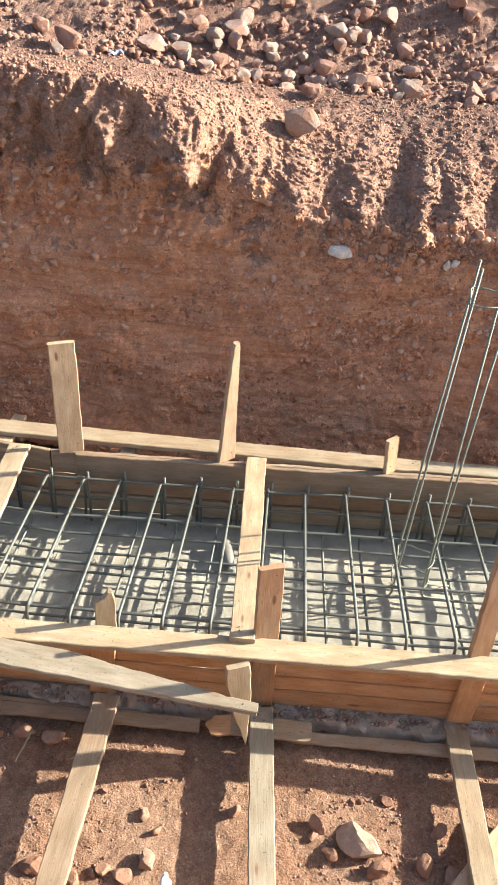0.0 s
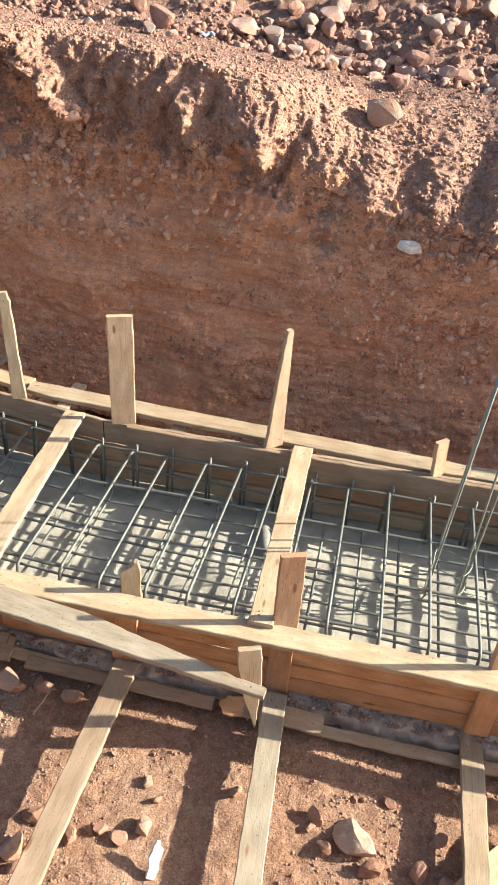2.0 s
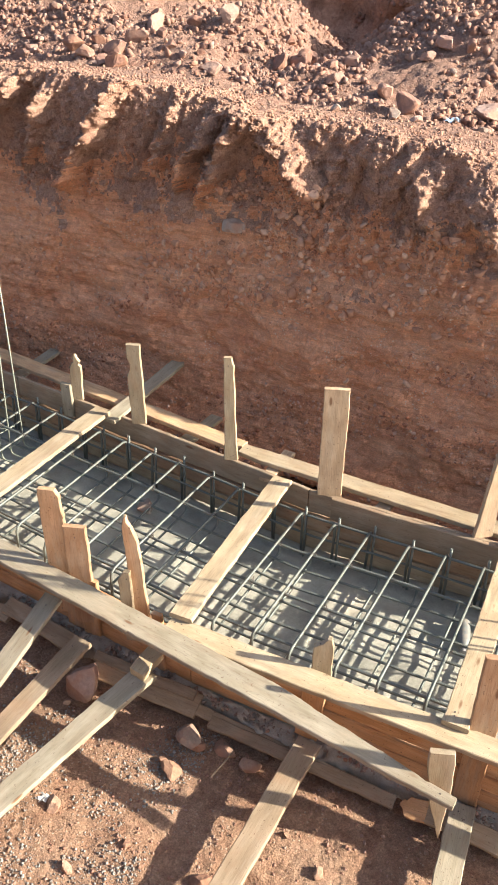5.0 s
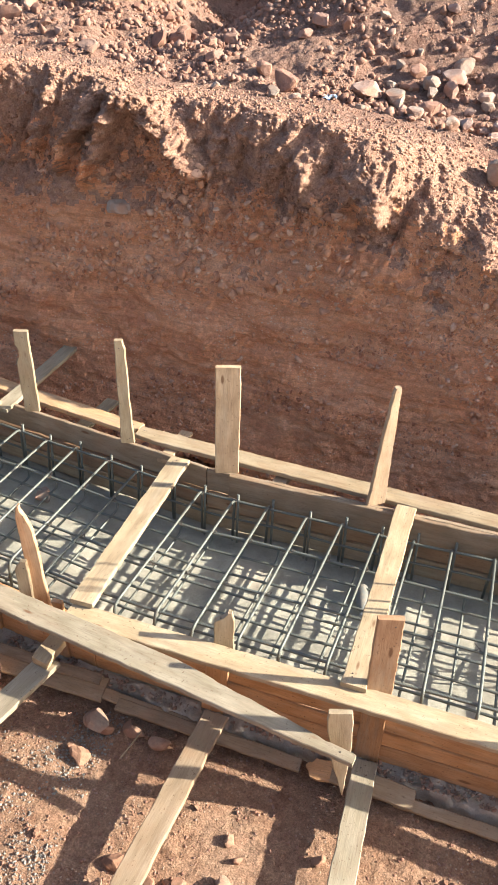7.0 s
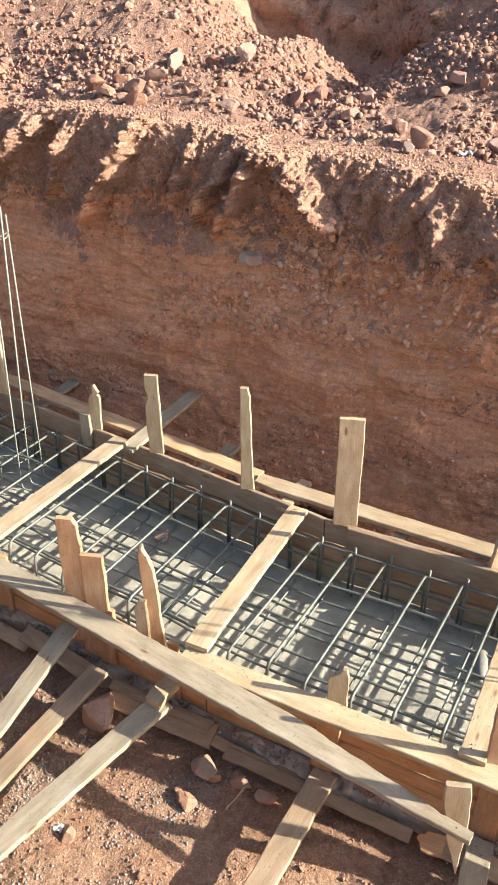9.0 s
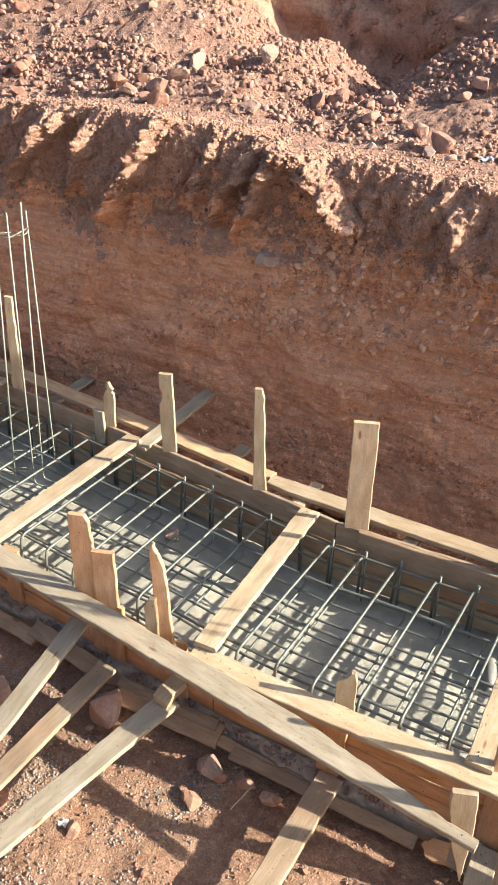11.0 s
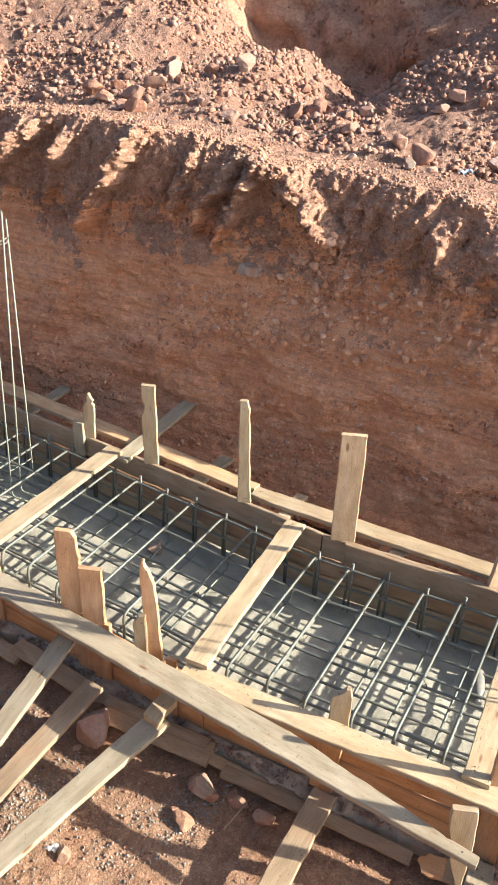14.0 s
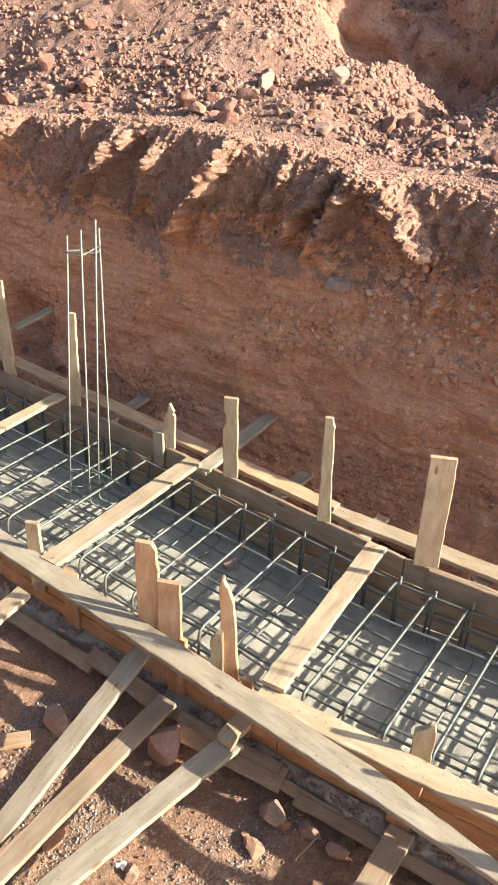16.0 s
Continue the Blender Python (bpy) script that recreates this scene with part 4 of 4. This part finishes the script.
rock("rock", 0.21, 4.52, 0.095, "squarish grey-brown boulder on the bank's rim", seed=2, material=STONE_GREY, flat=0.8, z=1.33, turn=12, square=0.5)
rng = random.Random(33)
for _ in range(170):
    x = rng.triangular(-1.8, 1.9, 0.6)
    y = rng.triangular(4.75, 6.2, 5.1)
    rock("rock", x, y, 0.02 * 4.6 ** rng.random() ** 1.3, "dusty pinkish rock on the spoil heap", group="rocks on the spoil heap", material=STONE if rng.random() < 0.75 else STONE_GREY)
for _ in range(60):
    x = rng.uniform(-5.6, -1.5)
    y = rng.triangular(4.9, 6.6, 5.3)
    rock("rock", x, y, rng.choice((0.03, 0.04, 0.05, 0.07, 0.09)), "dusty pinkish rock on the spoil heap", group="rocks on the spoil heap", material=CLOD)
for _ in range(16):
    rock("rock", rng.uniform(-4.85, -4.38), rng.uniform(4.08, 4.36), rng.uniform(0.04, 0.085), "dusky rock heaped in a hollow of the bank", group="rocks in the hollow", z=rng.uniform(-0.45, -0.2))


def pick(rows, x0, x1, count, seed, bias=None):
    """Random points of the ground's sheet in those rows, with their normals."""
    g = np.random.default_rng(seed)
    cols = np.where((COLUMNS > x0) & (COLUMNS < x1))[0]
    i, j = g.choice(cols, count), g.integers(rows[0], rows[1], count)
    p = np.stack([GX[i, j], GY[i, j], GZ[i, j]], -1)
    i1, j1 = np.minimum(i + 1, len(COLUMNS) - 1), np.minimum(j + 1, GX.shape[1] - 1)
    u = np.stack([GX[i1, j], GY[i1, j], GZ[i1, j]], -1) - p
    v = np.stack([GX[i, j1], GY[i, j1], GZ[i, j1]], -1) - p
    p = p + u * g.random((count, 1)) + v * g.random((count, 1))
    n = np.cross(u, v)
    n /= np.linalg.norm(n, axis=1, keepdims=True) + 1e-9
    if bias is not None:
        keep = bias(p) > g.uniform(-0.2, 1.0, count)
        p, n = p[keep], n[keep]
    return p, n, g


def stones(name, rows, x0, x1, count, sizes, label, material, seed, bias=None, flat=(0.5, 0.9), arrays=PEBBLES, lift=(-0.1, 0.35)):
    p, n, g = pick(rows, x0, x1, count, seed, bias)
    s = sizes[0] * (sizes[1] / sizes[0]) ** (g.random(len(p)) ** 2.2)
    scatter(name, p, s, n, label, material, seed, flat, arrays, lift)


def clumps(p):
    return 1.1 * fractal(p[:, 0] * 1.6, p[:, 1] * 1.6, p[:, 2] * 2.2, 3, 91) + 0.55


def beds(p):
    return 2.4 * fractal(p[:, 0] * 1.5, p[:, 1] * 0, p[:, 2] * 4.5, 3, 55) - 0.1


END = GX.shape[1] - 40
stones("spoil_stones", (ROW_TOP, END), -6.5, 2.3, 68000, (0.005, 0.040), "loose reddish stones covering the spoil heaps", CLOD, 1, clumps, (0.5, 0.9), CRUMBS, (-0.15, 0.3))
stones("spoil_rubble", (ROW_TOP, END), -6.5, 2.3, 6000, (0.016, 0.05), "heaps of angular reddish rubble on the spoil", CLOD, 17, lambda p: 2.6 * fractal(p[:, 0] * 1.1, p[:, 1] * 1.1, p[:, 2] * 0, 3, 29) - 0.2, (0.4, 0.75))
stones("rim_stones", (ROW_RIM - 12, ROW_TOP), -6.0, 2.3, 24000, (0.003, 0.016), "small clods and stones on the crumbling rim", RIM_CRUMB, 2, None, (0.5, 0.9), CRUMBS, (-0.2, 0.25))
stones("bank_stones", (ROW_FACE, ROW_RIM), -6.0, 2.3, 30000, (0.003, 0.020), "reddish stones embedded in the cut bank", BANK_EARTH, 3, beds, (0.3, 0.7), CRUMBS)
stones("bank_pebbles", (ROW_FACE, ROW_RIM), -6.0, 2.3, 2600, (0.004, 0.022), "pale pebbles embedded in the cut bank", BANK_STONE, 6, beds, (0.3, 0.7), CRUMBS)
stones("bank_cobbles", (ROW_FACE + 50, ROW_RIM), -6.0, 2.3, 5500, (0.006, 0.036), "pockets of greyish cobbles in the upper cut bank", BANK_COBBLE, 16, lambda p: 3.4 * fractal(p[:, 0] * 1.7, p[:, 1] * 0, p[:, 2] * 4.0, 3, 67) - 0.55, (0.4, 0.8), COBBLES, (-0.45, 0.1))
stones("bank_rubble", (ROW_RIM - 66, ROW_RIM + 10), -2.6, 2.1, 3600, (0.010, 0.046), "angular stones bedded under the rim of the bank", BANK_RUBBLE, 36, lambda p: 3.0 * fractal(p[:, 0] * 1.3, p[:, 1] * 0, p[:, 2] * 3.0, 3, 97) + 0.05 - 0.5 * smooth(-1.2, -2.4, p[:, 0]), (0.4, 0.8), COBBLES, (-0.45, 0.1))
FRONT = int(np.searchsorted(GY[len(COLUMNS) // 2, :ROW_FACE], 0.9))
FORM = int(np.searchsorted(GY[len(COLUMNS) // 2, :ROW_FACE], 1.88))
stones("ground_gravel", (FRONT, FORM), -3.2, 1.6, 26000, (0.0015, 0.011), "gravel and crumbs of red earth on the ground", CLOD, 4, clumps, (0.5, 0.9), CRUMBS, (-0.4, 0.25))
stones("trench_rubble", (ROW_FACE - 26, ROW_FACE + 6), -6.0, 2.0, 700, (0.01, 0.05), "rubble fallen to the foot of the bank", STONE, 5)
rock("bank_stone", 0.47, 3.995, 0.07, "smooth pale grey stone set in the bank", "stone", material=STONE_WHITE, z=0.82, flat=0.55, turn=0, seed=4)
rock("bank_stone", 1.045, 3.96, 0.028, "small white stone hanging in the bank", "stone", material=STONE_WHITE, z=0.80, flat=1.2, seed=24)
rock("bank_stone", 1.085, 3.96, 0.026, "small white stone hanging in the bank", "stone", material=STONE_WHITE, z=0.81, flat=1.1, seed=25)
rock("bank_stone", -1.95, 4.22, 0.08, "pale stone sticking out of the bank", "stone", material=STONE_GREY, z=0.95, flat=0.8, seed=8)
rock("stone", -1.99, 3.05, 0.07, "grey concrete lump on the blinding inside the form", "stone", material=STONE_GREY, z=-0.40, seed=13)
stones("grey_aggregate", (FRONT, FORM), -2.3, -0.9, 22000, (0.0018, 0.009), "spilt grey concrete aggregate on the ground", AGGREGATE, 8, lambda p: 1.5 * fractal(p[:, 0] * 2.2, p[:, 1] * 2.2, p[:, 2] * 0, 3, 23) + 0.35 - 0.9 * np.abs(p[:, 0] + 1.45), (0.5, 0.9), CRUMBS, (-0.1, 0.35))


# ---- small things ----
def tie(x, y, z, parent, rng):
    """A knot of tie wire round two crossing bars."""
    bm = bmesh.new()
    pts = []
    for k in range(9):
        a = k / 8 * 2 * math.pi
        pts.append((x + 0.011 * math.cos(a), y + 0.011 * math.sin(a), z + 0.009 * math.sin(2 * a + rng.uniform(-0.4, 0.4))))
    pts.append((x + rng.uniform(-0.03, 0.03), y + rng.uniform(-0.03, 0.03), z + rng.uniform(0.01, 0.04)))
    bm = tube_mesh(bm, pts, 0.0016, 5)
    part("wire_tie", bm, WIRE, parent)


rng = random.Random(61)
for x in TOP_X:
    if -3.4 < x < 1.5:
        for share in (1.0, 0.70, 0.36):
            y = near_y(x) + 0.105 + (far_y(x) - near_y(x) - 0.19) * share
            tie(x + 0.004 - 0.05 * (1 - share), y, -0.100, cage, rng)

# offcuts poking out behind the far form
for a, b, w in (((-1.27, 3.20, -0.045), (-1.25, 3.50, -0.04), 0.075), ((0.60, 3.17, -0.05), (0.61, 3.37, -0.05), 0.07), ((-0.62, 3.19, -0.06), (-0.60, 3.36, -0.06), 0.08)):
    thing_board("offcut", a, b, w, 0.024, (0, 0, 1), WOOD_BEIGE, "short grey offcut under the plank behind the form", "offcut", "offcuts behind the far form")

def twig(a, b, radius):
    """A dry stick, slightly bent."""
    a, b = Vector(a), Vector(b)
    mid = (a + b) / 2 + Vector((0.006, 0.004, 0.006))
    ob = bar("twig", [a, mid, b], radius, WOOD_PALE, None, sides=6)
    return tagged(ob, "dry pale twig lying on the red earth", "twig")


twig((-0.835, 1.675, -0.455), (-0.80, 1.80, -0.435), 0.004)

# loose boards on the near ground
thing_board("loose_board", (0.80, 1.10, -0.43), (1.22, 1.56, -0.41), 0.13, 0.024, (-0.2, -0.3, 1), WOOD_BEIGE, "dusty board lying askew on the ground", "board")
thing_board("loose_board", (-2.36, 1.36, -0.455), (-2.14, 1.56, -0.455), 0.075, 0.024, (0, 0, 1), WOOD_BROWN, "earth-stained board end lying on the ground", "board")
thing_board("broken_board", (-0.075, 1.862, -0.405), (0.03, 1.865, -0.40), 0.085, 0.02, (0, -0.5, 1), WOOD_RED, "splintered orange board end at the form's foot", "board",
            outline=[(0, -0.05, 0.1), (0.12, -0.2, 0.25), (0.2, -0.42, 0.22), (0.35, -0.5, 0.5), (1, -0.5, 0.5)])
thing_board("plastic_scrap", (-0.175, 1.14, -0.48), (-0.165, 1.23, -0.385), 0.045, 0.02, (0.3, -1, 0.6), PLASTIC, "crumpled white plastic scrap stuck in red earth", "plastic scrap",
            outline=[(0, -0.3, 0.35), (0.3, -0.5, 0.4), (0.55, -0.35, 0.55), (0.8, -0.5, 0.4), (0.9, -0.2, 0.45), (1, -0.1, 0.2)])


def bottle(x, y, z):
    """A clear drinks bottle lying on its side, half buried in dust."""
    bm = bmesh.new()
    prof = [(0.0, 0.0), (0.030, 0.0), (0.033, 0.01), (0.033, 0.05), (0.031, 0.058), (0.033, 0.066), (0.033, 0.12), (0.026, 0.15), (0.013, 0.175), (0.013, 0.19)]
    rings = [[bm.verts.new((rad * math.cos(k * math.pi / 8), rad * math.sin(k * math.pi / 8), h)) for k in range(16)] for rad, h in prof[1:]]
    for r0, r1 in zip(rings, rings[1:]):
        for k in range(16):
            bm.faces.new((r0[k], r0[(k + 1) % 16], r1[(k + 1) % 16], r1[k])).smooth = True
    bm.faces.new(list(reversed(rings[0])))
    bm.faces.new(rings[-1])
    n = Nodes("dusty_plastic")
    body = n.finish(n.mix(n.ramp(n.noise(n.coords(), 40, 4), (0.4, (0,) * 3), (0.6, (0.5,) * 3)), (0.16, 0.18, 0.18), (0.30, 0.25, 0.20)), 0.45)
    ob = part("plastic_bottle", bm, body)
    ob.matrix_world = pose(x, y, z + 0.034, 90, 0, 12)
    bm = bmesh.new()
    bmesh.ops.create_cone(bm, cap_ends=True, segments=16, radius1=0.015, radius2=0.015, depth=0.016)
    cap = part("cap", bm, plain_material("white_plastic", (0.3, 0.3, 0.29), 0.4), None, "white screw cap")
    put_under(cap, ob, ob.matrix_world @ Matrix.Translation((0, 0, 0.197)))
    return tagged(ob, "dusty clear plastic bottle lying on the blinding", "bottle")


bottle(-0.06, 2.93, -0.40)


def wrapper(x, y, size, colour, label):
    """A crumpled scrap of sheet."""
    u, v = np.meshgrid(np.linspace(-1, 1, 9), np.linspace(-1, 1, 7), indexing="ij")
    z = 0.35 * fractal(u * 2 + 5, v * 2, u * 0, 3, 5) + 0.3
    ob = sheet("wrapper", u * size, v * size * 0.7, z * size, plain_material("scrap_" + ("blue" if colour[2] > colour[0] else "white"), colour, 0.5))
    ob.location = (x, y, ground_z(x, y))
    return tagged(ob, label, "litter")


wrapper(-0.90, 5.06, 0.045, (0.45, 0.6, 0.8), "crumpled pale blue wrapper on the spoil")
wrapper(-1.42, 1.30, 0.025, (0.75, 0.74, 0.70), "crumpled white paper scrap on the ground")


def lip_stones():
    g = np.random.default_rng(77)
    x = g.uniform(-3.5, 1.8, 1500)
    y = np.array([near_y(v) for v in x]) - 0.028 - g.uniform(0, 0.06, 1500)
    z = -0.392 - 0.25 * np.maximum(0, 0.028 + (-y + np.array([near_y(v) for v in x])) - 0.10)
    nrm = np.tile(np.array([0, -0.4, 0.9]), (1500, 1))
    scatter("concrete_crumbs", np.stack([x, y, z], -1), 0.004 + 0.010 * g.random(1500) ** 2, nrm, "grey aggregate showing in the concrete edge", STONE_GREY, 78)


lip_stones()
